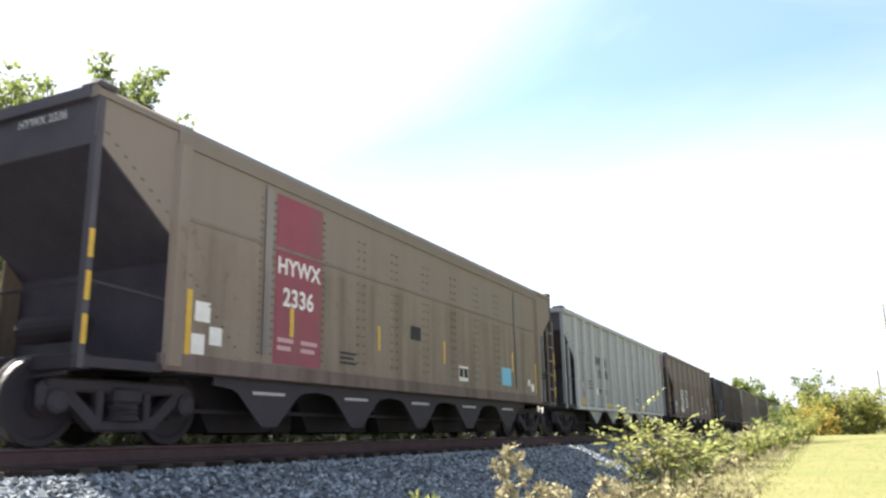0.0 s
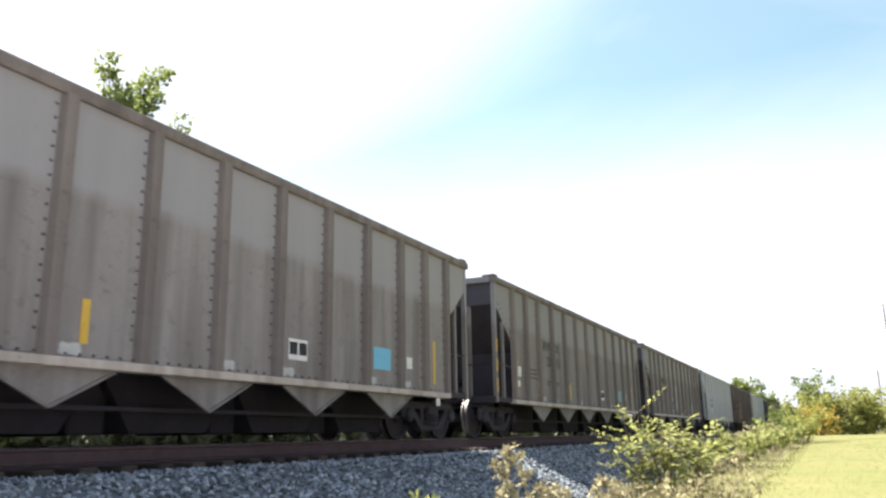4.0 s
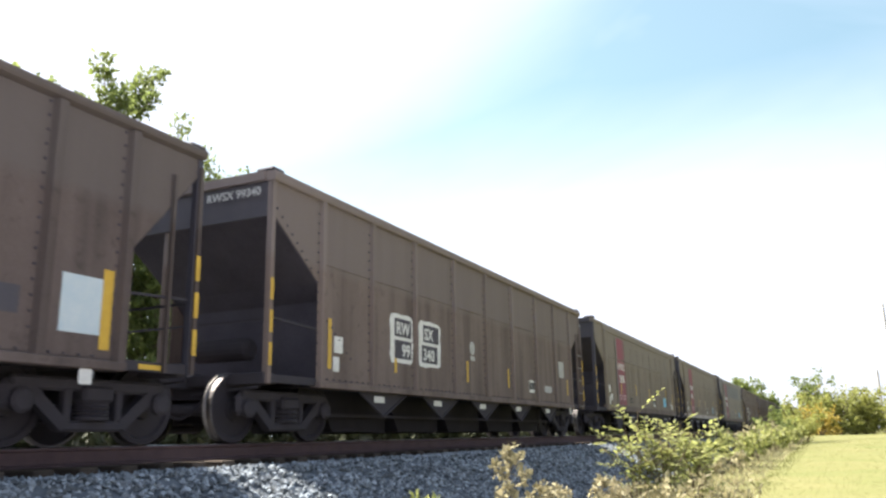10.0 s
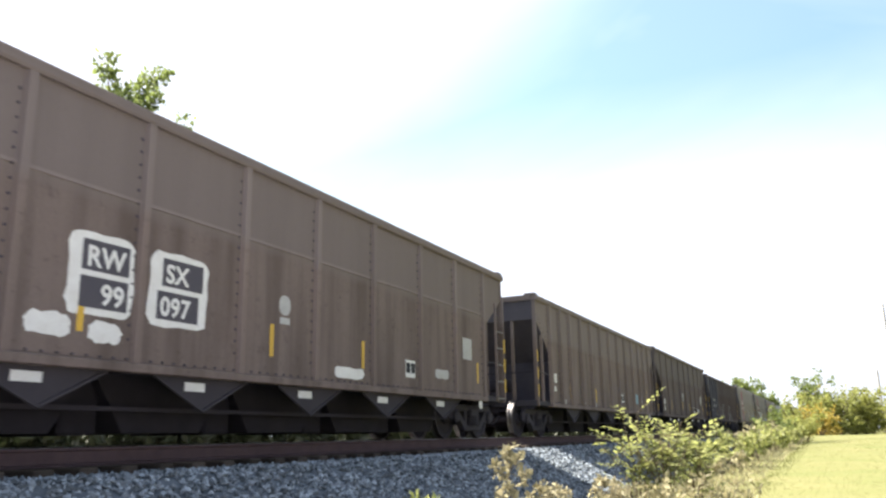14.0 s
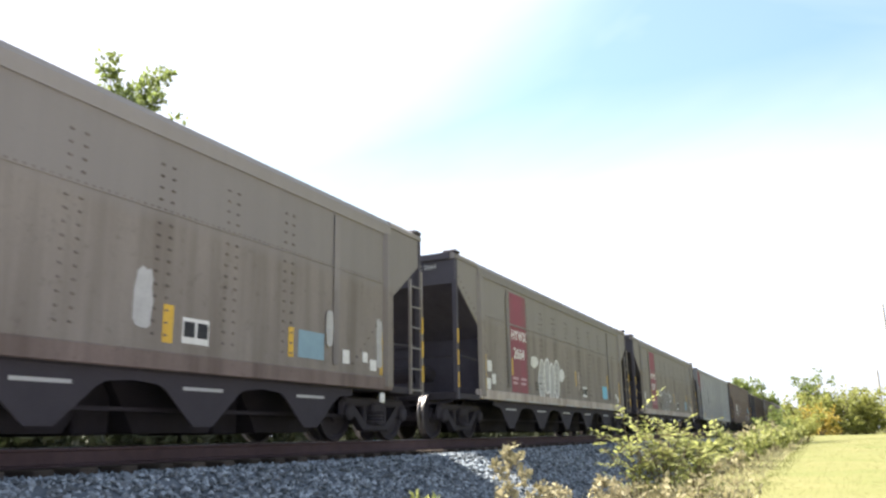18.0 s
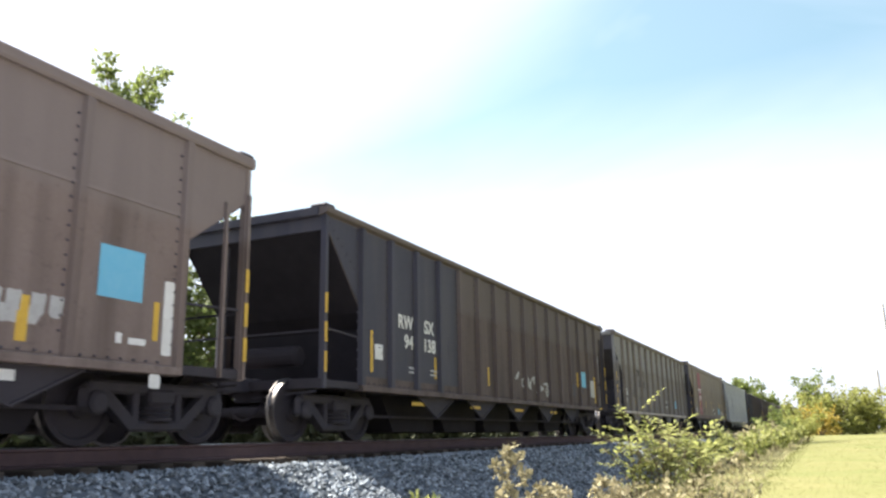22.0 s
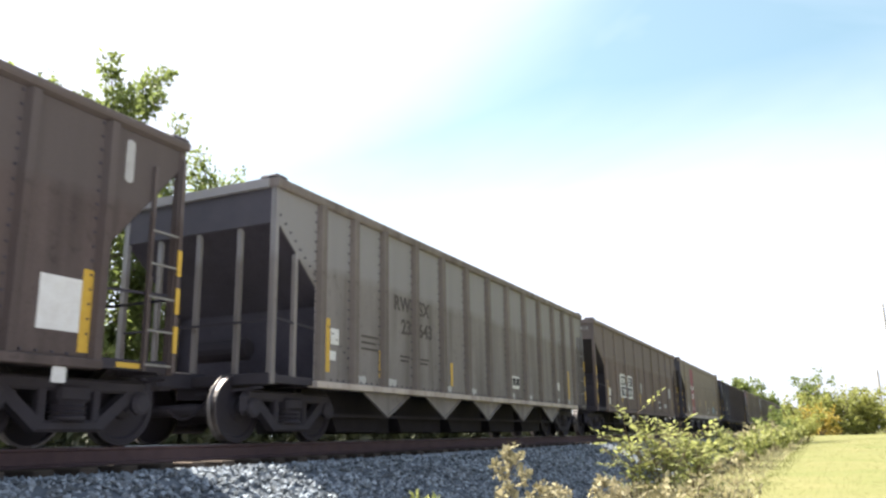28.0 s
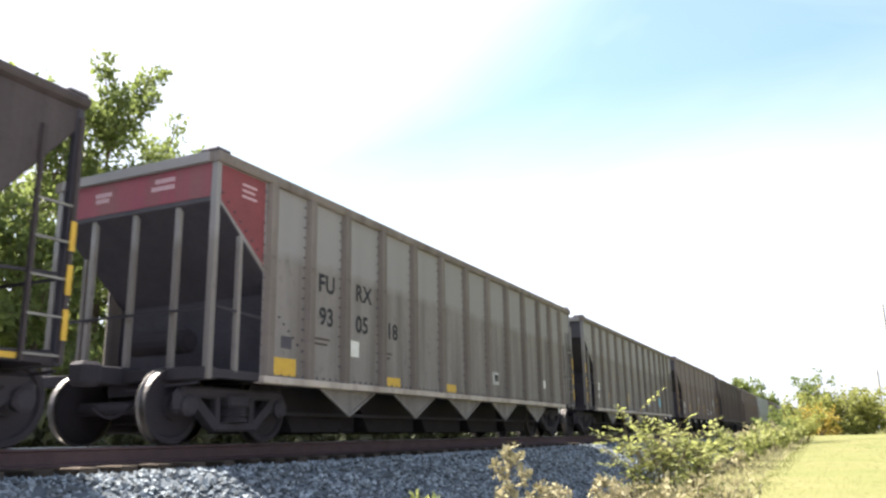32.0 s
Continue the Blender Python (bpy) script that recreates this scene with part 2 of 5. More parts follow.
M["fadedink"] = material("faded_dark_lettering", (0.058, 0.052, 0.048), (0.095, 0.082, 0.074), 0.8, 0, 6, 0.05, 40)
M["fadedblue"] = material("faded_blue_paint", (0.24, 0.36, 0.42), (0.20, 0.29, 0.34), 0.8, 0, 6, 0.05, 40)
M["bluegrey"] = material("blue_lettering", (0.04, 0.13, 0.20), (0.06, 0.17, 0.24), 0.7, 0, 6, 0.05, 40)
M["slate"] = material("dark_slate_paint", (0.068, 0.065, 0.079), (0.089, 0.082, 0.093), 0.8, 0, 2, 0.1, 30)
M["greyband"] = material("greyer_upper_paint", (0.218, 0.217, 0.229), (0.184, 0.181, 0.189), 0.8, 0, 0.9, 0.1, 30, streak=(0.145, 0.139, 0.142))
# dark colour of the end sills and of many bay plates
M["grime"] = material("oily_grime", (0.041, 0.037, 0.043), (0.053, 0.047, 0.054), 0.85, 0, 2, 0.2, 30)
M["rung"] = material("worn_ladder_rung", (0.26, 0.25, 0.23), (0.16, 0.145, 0.13), 0.6, 0.2, 6, 0.1, 40)
M["leaf"] = material("tree_leaf", (0.142, 0.185, 0.057), (0.202, 0.237, 0.076), 0.55, 0, 2, 0.1, 20, island=0.35, trans=0.6)
M["bushleaf"] = material("shrub_leaf", (0.215, 0.255, 0.080), (0.345, 0.340, 0.130), 0.55, 0, 2, 0.1, 20, island=0.5, trans=0.5)
M["weedleaf"] = material("dry_weed_leaf", (0.34, 0.30, 0.19), (0.27, 0.25, 0.13), 0.7, 0, 2, 0.1, 20, island=0.3, trans=0.3)
M["farleaf"] = material("far_foliage", (0.232, 0.258, 0.069), (0.318, 0.314, 0.099), 0.7, 0, 0.4, 0.1, 6, island=0.35, trans=0.5)
M["goldleaf"] = material("golden_blossom", (0.430, 0.318, 0.052), (0.327, 0.258, 0.060), 0.7, 0, 0.4, 0.1, 6, island=0.3, trans=0.3)
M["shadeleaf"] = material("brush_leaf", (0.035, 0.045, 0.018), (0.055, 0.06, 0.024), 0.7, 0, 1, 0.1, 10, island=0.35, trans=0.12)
M["blade"] = material("grass_blade", (0.142, 0.159, 0.047), (0.189, 0.176, 0.073), 0.7, 0, 0.5, 0.0, 10, island=0.12, trans=0.5)
M["iceblue"] = material("washed_out_blue_paper", (0.42, 0.52, 0.58), (0.55, 0.60, 0.62), 0.7, 0, 5, 0.05, 40)
# near black: shade inside long cars' ends and under all cars, as colour
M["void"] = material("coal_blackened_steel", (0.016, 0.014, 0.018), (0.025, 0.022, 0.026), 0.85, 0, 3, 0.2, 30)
M["bark"] = material("bark", (0.11, 0.085, 0.06), (0.17, 0.13, 0.09), 0.9, 0, 3, 0.5, 30, stretch=(1, 1, 0.2))
M["pole"] = material("grey_weathered_pole", (0.42, 0.40, 0.38), (0.34, 0.32, 0.30), 0.9, 0, 3, 0.3, 30)


# ================= mesh helpers =================
def part(name, bm, mat, parent=None, label="", kind=""):
    me = bpy.data.meshes.new(name)
    bm.normal_update()
    bm.to_mesh(me)
    bm.free()
    me.materials.append(M[mat] if isinstance(mat, str) else mat)
    ob = new(name, me)
    ob.parent = parent
    return tagged(ob, label=label, kind=kind)


def pydata(name, verts, faces, mat, parent=None, label="", kind=""):
    me = bpy.data.meshes.new(name)
    me.from_pydata(verts, [], faces)
    me.update()
    me.materials.append(M[mat])
    ob = new(name, me)
    ob.parent = parent
    return tagged(ob, label=label, kind=kind)


def prism(bm, poly, axis, a, b):
    """Extrudes a closed outline (pairs) along an axis from a to b. axis 'y': pairs are (x, z); 'x': (y, z); 'z': (x, y)."""
    def at(p, d):
        return {"y": (p[0], d, p[1]), "x": (d, p[0], p[1]), "z": (p[0], p[1], d)}[axis]
    va = [bm.verts.new(at(p, a)) for p in poly]
    vb = [bm.verts.new(at(p, b)) for p in poly]
    n = len(poly)
    fs = [bm.faces.new(va), bm.faces.new(vb[::-1])]
    for i in range(n):
        fs.append(bm.faces.new((va[i], vb[i], vb[(i + 1) % n], va[(i + 1) % n])))
    bmesh.ops.recalc_face_normals(bm, faces=fs)
    return bm


def box(bm, x0, x1, y0, y1, z0, z1, bevel=0.0):
    vs = [bm.verts.new((x, y, z)) for x in (x0, x1) for y in (y0, y1) for z in (z0, z1)]
    fs = [bm.faces.new([vs[i] for i in f]) for f in ((0, 1, 3, 2), (4, 6, 7, 5), (0, 4, 5, 1), (2, 3, 7, 6), (0, 2, 6, 4), (1, 5, 7, 3))]
    bmesh.ops.recalc_face_normals(bm, faces=fs)
    if bevel:
        es = list({e for f in fs for e in f.edges})
        bmesh.ops.bevel(bm, geom=es, offset=bevel, segments=1, affect="EDGES")
    return bm


def bar(bm, p, q, w, d=None):
    """A square bar from p to q."""
    p, q = Vector(p), Vector(q)
    d = d or w
    way = (q - p).normalized()
    side = way.cross(Vector((0, 0, 1)) if abs(way.z) < 0.9 else Vector((1, 0, 0))).normalized()
    up = side.cross(way)
    ring = [side * w / 2 * i + up * d / 2 * j for i, j in ((1, 1), (-1, 1), (-1, -1), (1, -1))]
    va, vb = [bm.verts.new(p + r) for r in ring], [bm.verts.new(q + r) for r in ring]
    fs = [bm.faces.new(va), bm.faces.new(vb[::-1])]
    for i in range(4):
        fs.append(bm.faces.new((va[i], vb[i], vb[(i + 1) % 4], va[(i + 1) % 4])))
    bmesh.ops.recalc_face_normals(bm, faces=fs)
    return bm


def lathe(bm, profile, centre, axis="y", n=24):
    """Turns a profile of (radius, along) round an axis."""
    cx, cy, cz = centre
    rings = []
    for r, a in profile:
        ring = []
        for i in range(n):
            c, s = r * math.cos(2 * math.pi * i / n), r * math.sin(2 * math.pi * i / n)
            ring.append(bm.verts.new((cx + c, cy + a, cz + s) if axis == "y" else (cx + c, cy + s, cz + a)))
        rings.append(ring)
    for ra, rb in zip(rings, rings[1:]):
        for i in range(n):
            bm.faces.new((ra[i], rb[i], rb[(i + 1) % n], ra[(i + 1) % n]))
    bm.faces.new(rings[0])
    bm.faces.new(rings[-1][::-1])
    bmesh.ops.recalc_face_normals(bm, faces=bm.faces[:])
    return bm


def B():
    return bmesh.new()


def thing(name, at=(0, 0, 0), label="", category="", group=""):
    ob = new(name)
    ob.empty_display_size = 0.3
    ob.location = at
    return tagged(ob, label=label, category=category, group=group)


# ================= ground, ballast, track =================
D = 8.03                       # the track's centre line
TOE_Y, TOE_Z = D - 3.85, -1.22
rnd = random.Random(4)


def ground_z(x, y):
    """Height of the ground: the ballast bank by the track, the level lawn that rises slowly into the distance."""
    base = TOE_Z + 0.75 * min(1.0, max(0.0, (x - 18.0) / 60.0)) ** 1.2
    d = abs(y - D)
    bank = -0.31 if d < 1.85 else -0.31 - (d - 1.85) * 0.48
    z = max(base, bank)
    if z == base:
        z += 0.05 * (noise.noise((x * 0.35, y * 0.35, 0.0)) - 0.2) * min(1, max(0, d - 3.7))
    return z


def grid_sheet(name, xs, ys, mat, zf, label, parent=None):
    verts = [(x, y, zf(x, y)) for x in xs for y in ys]
    n = len(ys)
    faces = [(i * n + j, (i + 1) * n + j, (i + 1) * n + j + 1, i * n + j + 1) for i in range(len(xs) - 1) for j in range(n - 1)]
    ob = pydata(name, verts, faces, mat, parent, label, "structure")
    for p in ob.data.polygons:
        p.use_smooth = True
    return ob


xs = [-400, -200, -100, -60, -40] + [-30 + i for i in range(160)] + [135, 150, 180, 220, 300, 450, 700, 1200, 2500]
ys = [-2500, -1200, -500, -200, -100, -60, -40] + [-30 + i for i in range(32)] + [2 + 0.2 * i for i in range(61)] + [15, 16, 18, 20, 24, 30, 40, 60, 100, 200, 500, 1200, 2500]
grid_sheet("ground", xs, ys, "lawn", lambda x, y: ground_z(x, y) - (0.06 if abs(y - D) < 3.6 else 0.0), "sunlit yellow-green mown grass with dry patches")
# pale sheet added out of view, reflects sunlight onto the nearest cars
gx, gy = [-46 + i for i in range(56)], [-14 + 0.5 * i for i in range(36)]
grid_sheet("gravel_path", gx, gy, "gravel", lambda x, y: ground_z(x, y) + 0.03, "unseen pale gravel sheet added to bounce light onto the train")
by = [D - 3.95 + 0.1 * i for i in range(80)]
bx = [-30 + 0.3 * i for i in range(240)] + [42 + i for i in range(40)] + [85 + 5 * i for i in range(60)]
grid_sheet("ballast_bank", bx, by, "ballast", lambda x, y: min(-0.31, -0.31 - (abs(y - D) - 1.85) * 0.48) + 0.035 * noise.noise((x * 5, y * 5, 1.0)), "bank of grey crushed stone under the railway track")


def rail(y):
    prof = [(-0.07, -0.20), (0.07, -0.20), (0.07, -0.185), (0.012, -0.165), (0.012, -0.045), (0.036, -0.035), (0.036, -0.008), (-0.036, -0.008), (-0.036, -0.035), (-0.012, -0.045), (-0.012, -0.165), (-0.07, -0.185)]
    ob = thing("rail", (0, y, 0), "rust-brown steel rail with a polished top", "rail", "rails of the track")
    part("rail_body", prism(B(), prof, "x", -60, 400), "rail", ob)
    part("rail_head", prism(B(), [(-0.033, -0.0085), (0.033, -0.0085), (0.028, 0.0), (-0.028, 0.0)], "x", -60, 400), "railtop", ob, "shiny worn rail top")


rail(D - 0.753)
rail(D + 0.753)

# ================= the train =================
S_COEF = (18.323, -0.00012, -0.000274)      # metres run after t seconds: a t + b t2 + c t3


def run(t):
    return S_COEF[0] * t + S_COEF[1] * t * t + S_COEF[2] * t ** 3


W, SILL, FLOOR, WHEEL_R = 1.42, 0.84, 0.76, 0.457
# kind of car: length over the body, height, side ribs, half width of a rib
KINDS = {
    "rib": (15.2, 3.62, [1.12, 2.05, 3.0, 4.15, 5.3, 6.47, 7.65, 8.83, 10.0, 11.15, 12.3, 13.25, 14.18], 0.085),
    "broad": (15.2, 3.63, [1.25, 2.55, 3.9, 5.15, 6.4, 7.65, 8.9, 10.15, 11.4, 12.75, 14.05], 0.10),
    "wide": (15.1, 3.70, [1.25, 2.72, 4.25, 5.95, 7.6, 9.25, 10.95, 12.48, 13.95], 0.06),
    "long": (16.5, 3.52, [1.05 + 0.957 * i for i in range(16)], 0.06),
    "flat": (15.3, 3.76, [1.26, 14.04], 0.11),
}
SLOPE = {"long": (2.02, 3.18)}     # heights where the end slope starts and ends, where they differ
CUT = {"rib": 1.0, "broad": 1.02, "wide": 1.15, "long": 1.05, "flat": 1.15}


def ring(bm, profile, n=32):
    """Turns a closed profile of (radius, along) round the y axis, with no caps."""
    rings = [[bm.verts.new((r * math.cos(2 * math.pi * i / n), a, r * math.sin(2 * math.pi * i / n))) for i in range(n)] for r, a in profile]
    for ra, rb in zip(rings, rings[1:] + rings[:1]):
        for i in range(n):
            bm.faces.new((ra[i], rb[i], rb[(i + 1) % n], ra[(i + 1) % n]))
    bmesh.ops.recalc_face_normals(bm, faces=bm.faces[:])
    return bm


def wheelset():
    ob = part("wheelset", lathe(B(), [(0.085, -0.95), (0.085, 0.95)], (0, 0, 0), n=12), "truckm", None)
    for s in (-1, 1):
        bm = lathe(B(), [(0.09, s * 0.86), (0.15, s * 0.85), (0.17, s * 0.80), (0.36, s * 0.785), (0.385, s * 0.822), (0.448, s * 0.822), (0.448, s * 0.74), (0.15, s * 0.73)], (0, 0, 0), n=32)
        part("wheel", bm, "under", ob)
        part("tread", ring(B(), [(0.45, s * 0.823), (0.457, s * 0.812), (0.457, s * 0.735), (0.482, s * 0.715), (0.478, s * 0.692), (0.44, s * 0.692)]), "tread", ob, "shiny worn wheel rim")
    return ob


def build_truck():
    tr = new("truck")
    tr.empty_display_size = 0.2
    for s in (-1, 1):
        y0, y1 = sorted((s * 0.93, s * 1.06))
        ym = (y0 + y1) / 2
        bm = B()
        box(bm, -0.98, 0.98, y0, y1, 0.56, 0.70, 0.03)
        box(bm, -0.42, 0.42, y0, y1, 0.15, 0.27, 0.03)
        for e in (-1, 1):
            bar(bm, (e * 0.84, ym, 0.60), (e * 0.36, ym, 0.21), 0.13, 0.13)
            box(bm, *sorted((e * 0.38, e * 0.28)), y0 + 0.01, y1 - 0.01, 0.22, 0.60, 0.015)
            box(bm, *sorted((e * 0.72, e * 1.08)), y0, y1, 0.36, 0.66, 0.06)
        part("side_frame", bm, "truckm", tr)
        for e in (-1, 1):
            part("bearing_cap", lathe(B(), [(0.13, s * 1.05), (0.13, s * 1.10), (0.09, s * 1.13)], (e * 0.89, 0, 0.457), n=14), "truckm", tr)
        part("spring_nest", lathe(B(), [(0.19, 0.27), (0.2, 0.30), (0.17, 0.32), (0.2, 0.35), (0.17, 0.37), (0.2, 0.40), (0.17, 0.42), (0.19, 0.45)], (0, s * 0.99, 0), "z", 14), "truckm", tr)
    part("bolster", box(B(), -0.2, 0.2, -1.12, 1.12, 0.45, 0.62, 0.03), "truckm", tr)
    bm = B()
    for e in (-1, 1):
        bar(bm, (e * 0.38, -0.8, 0.33), (e * 0.38, 0.8, 0.33), 0.08, 0.10)
    part("brake_beam", bm, "under", tr)
    return tr


def rivets(points, size=0.017, wide=1.0):
    """Small flat bolt heads on the near side at (x, z)."""
    vs, fs = [], []
    for x, z in points:
        b = len(vs)
        for y, r in ((-W + 0.002, size), (-W - 0.016, size * 0.8)):
            vs += [(x - r * wide, y, z - r), (x + r * wide, y, z - r), (x + r * wide, y, z + r), (x - r * wide, y, z + r)]
        fs += [(b + 4, b + 5, b + 6, b + 7), (b, b + 1, b + 5, b + 4), (b + 1, b + 2, b + 6, b + 5), (b + 2, b + 3, b + 7, b + 6), (b + 3, b, b + 4, b + 7)]
    return vs, fs


def build_car(kind):
    """A coal hopper car: x from its leading end to its trailing end, y across, z from the rail top."""
    L, TOP, ribs, rw = KINDS[kind]
    car = new("hopper_car")
    c = CUT[kind]
    cz0, cz1 = SLOPE.get(kind, (TOP - 1.40, TOP - 0.62))
    out = [(0.0, TOP - 0.13), (0.0, cz1 + 0.04), (0.06, cz1), (c, cz0), (c, SILL)]
    outline = out + [(L - x, z) for x, z in out[::-1]]
    for s in (-1, 1):
        y = s * W
        part("side_wall", prism(B(), outline, "y", *sorted((y, y - s * 0.012))), "brown", car)
        lo = 0.81 if kind == "flat" else 0.755
        part("side_sill", box(B(), c - 0.02, L - c + 0.02, *sorted((y + s * (0.035 if kind == "flat" else 0.085), y - s * 0.09)), lo, lo + (0.20 if kind == "flat" else 0.095), 0.01), "brown", car)
        if kind == "flat":
            top = [(y - s * 0.17, TOP), (y - s * 0.05, TOP + 0.005), (y + s * 0.025, TOP - 0.10), (y + s * 0.025, TOP - 0.28), (y - s * 0.17, TOP - 0.28)]
            ch = prism(B(), top, "x", 1.16, L - 1.16)
            for e in (0, 1):
                a, b = (-0.02, 1.16) if not e else (L - 1.16, L + 0.02)
                prism(ch, [(y - s * 0.12, TOP + 0.004), (y - s * 0.03, TOP + 0.006), (y + s * 0.022, TOP - 0.05), (y + s * 0.022, TOP - 0.12), (y - s * 0.12, TOP - 0.14)], "x", a, b)
        else:
            h = 0.09 if kind == "long" else 0.14
            top = [(y - s * 0.10, TOP), (y + s * 0.05, TOP), (y + s * 0.065, TOP - 0.02), (y + s * 0.065, TOP - h + 0.03), (y + s * 0.05, TOP - h), (y - s * 0.10, TOP - 0.14)]
            ch = prism(B(), top, "x", -0.02, L + 0.02)
        part("top_chord", ch, "brown", car)
        first = None
        for x in ribs:
            if first is None:
                d = 0.075 if kind != "wide" else 0.05
                first = part("side_rib", prism(B(), [(-rw * 1.25, s * (W - 0.005)), (-rw * 0.8, s * (W + d)), (rw * 0.8, s * (W + d)), (rw * 1.25, s * (W - 0.005))], "z", SILL + (0.02 if kind == "flat" else 0.012), TOP - (0.28 if kind == "flat" else 0.13)), "brown", car)
                first.location.x = x
            else:
                r = first.copy()
                scene.collection.objects.link(r)
                r.location.x = x
    # lap joint along the side, and bolt heads
    zj = 2.62
    if kind in ("flat", "wide"):
        part("lap_joint", box(B(), c + 0.02, L - c - 0.02, -W - 0.012, -W + 0.002, zj - 0.02, zj + 0.02), "brown", car)
    pts = []
    if kind == "flat":
        for x in (5.35, 6.45, 7.65, 8.9, 10.05, 11.25):
            pts += [(x + d, 1.2 + 0.14 * i) for i in range(15) for d in (-0.09, 0.09) if abs(1.2 + 0.14 * i - zj) > 0.1]
        pts += [(c + 0.12 + 0.1 * i, zj + 0.01) for i in range(126)]
        pts += [(1.5 + 0.12 * i, 1.95 - 0.11 * i) for i in range(8)] + [(0.15 + 0.13 * i, cz1 + 0.12 - 0.092 * i) for i in range(8)]
        pts += [(L - 1.5 - 0.12 * i, 1.95 - 0.11 * i) for i in range(8)]
        pts += [(x, 1.15 + 0.11 * i) for i in range(20) for x in (2.78, 3.06, 4.26)]
    else:
        for x in ribs:
            pts += [(x - rw * 1.25 - 0.035, 1.1 + 0.15 * i) for i in range(16)]
        pts += [(c + 0.1 + 0.17 * i, SILL + 0.05) for i in range(int((L - 2 * c - 0.2) / 0.17))]
        pts += [(c + 0.25 + 0.11 * i, 1.75 - 0.085 * i) for i in range(7)] + [(0.12 + 0.12 * i, cz1 + 0.10 - 0.1 * i) for i in range(8)]
    vs, fs = rivets(pts, 0.012 if kind == "flat" else 0.013, 2.2 if kind == "flat" else 1.0)
    pydata("seam_bolting", vs, fs, "greyrib" if kind == "flat" else "inner", car, "dark bolt heads along the seams", "stuff")
    part("centre_sill", box(B(), 0.1, L - 0.1, -0.28, 0.28, 0.60, 0.9), "under", car)
    part("floor_sheet", box(B(), c + 0.2, L - c - 0.2, -W + 0.02, W - 0.02, 0.79, 0.815), "under", car)
    for e in (0, 1):
        def X(x):
            return L - x if e else x
        sl = B()
        k = (cz0 - cz1) / (c - 0.06)
        x2 = c + (cz0 - 1.25) / 0.9
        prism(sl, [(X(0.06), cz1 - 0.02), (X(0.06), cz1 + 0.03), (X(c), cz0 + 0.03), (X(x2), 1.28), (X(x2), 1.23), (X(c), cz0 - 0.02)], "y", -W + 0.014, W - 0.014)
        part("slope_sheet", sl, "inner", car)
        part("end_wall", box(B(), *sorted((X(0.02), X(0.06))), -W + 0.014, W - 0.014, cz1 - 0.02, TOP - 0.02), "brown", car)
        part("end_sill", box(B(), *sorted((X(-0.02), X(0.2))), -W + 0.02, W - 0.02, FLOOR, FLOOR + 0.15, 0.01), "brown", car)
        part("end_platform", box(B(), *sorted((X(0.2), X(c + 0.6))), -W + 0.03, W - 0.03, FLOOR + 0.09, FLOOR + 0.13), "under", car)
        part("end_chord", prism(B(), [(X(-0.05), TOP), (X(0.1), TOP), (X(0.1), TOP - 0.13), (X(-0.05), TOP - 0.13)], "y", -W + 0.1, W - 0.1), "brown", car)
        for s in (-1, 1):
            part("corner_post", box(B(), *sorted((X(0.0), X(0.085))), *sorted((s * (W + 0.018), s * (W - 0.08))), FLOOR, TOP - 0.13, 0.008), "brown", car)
            if kind in ("rib", "broad"):
                part("end_brace", box(B(), *sorted((X(0.50), X(0.57))), *sorted((s * W, s * (W - 0.07))), FLOOR + 0.1, cz1 - 0.36, 0.006), "brown", car)
            part("edge_sill", box(B(), *sorted((X(0.085), X(c))), *sorted((s * W, s * (W - 0.08))), FLOOR + 0.02, FLOOR + 0.13, 0.006), "brown", car)
        for y in ((-0.75, 0.0, 0.75) if kind in ("rib", "broad") else (0.55,)):
            part("end_post", box(B(), *sorted((X(0.062), X(0.13))), y - 0.04, y + 0.04, FLOOR + 0.1, cz1 + 0.04, 0.006), "brown", car)
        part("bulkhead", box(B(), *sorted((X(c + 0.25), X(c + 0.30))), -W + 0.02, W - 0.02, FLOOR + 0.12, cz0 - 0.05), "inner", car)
        part("brake_reservoir", lathe(B(), [(0.12, -0.55), (0.17, -0.5), (0.17, 0.45), (0.12, 0.5)], (X(c - 0.25), 0.1, 1.35), n=14), "under", car) if not e else None
        gr = B()
        bar(gr, (X(0.04), -W + 0.1, 1.62), (X(0.04), W - 0.1, 1.62), 0.03)
        bar(gr, (X(0.12), -W + 0.02, 1.65), (X(c), -W + 0.02, 1.60), 0.03)
        part("grab_rail", gr, "truckm", car)
        cp = B()
        box(cp, *sorted((X(-0.50), X(0.3))), -0.09, 0.09, 0.74, 0.96, 0.02)
        box(cp, *sorted((X(-0.68), X(-0.38))), -0.16, 0.13, 0.70, 1.0, 0.05)
        part("coupler", cp, "truckm", car)
        bar(cp := B(), (X(-0.02), -W + 0.1, 0.72), (X(-0.05), -0.2, 0.66), 0.03)
        part("uncoupling_lever", cp, "truckm", car)
        ho = B()
        limb(ho, [(X(0.05 - 0.6 * q / 6), -0.35 + 0.15 * q / 6, 0.62 - 0.3 * math.sin(math.pi * q / 6 * 0.8)) for q in range(7)], 0.02, 0.018, 6)
        part("brake_hose", ho, "under", car)
    for x in (0.0, L - 0.2):
        part("corner_cap", box(B(), x - 0.03, x + 0.24, -W - 0.035, -W + 0.28, TOP - 0.01, TOP + 0.065, 0.03), "slate", car)
    # ladder at the trailing corner: rails and rungs
    ld = B()
    a, b = (L - 0.46, L - 0.05)
    top = cz1 + 0.1 if kind != "flat" else cz1 - 0.1
    box(ld, a - 0.02, a + 0.02, -W - 0.05, -W, 0.78, top - 0.2)
    box(ld, b - 0.025, b + 0.025, -W - 0.06, -W - 0.018, 0.78, top)
    ladder = part("ladder", ld, "brown", car)
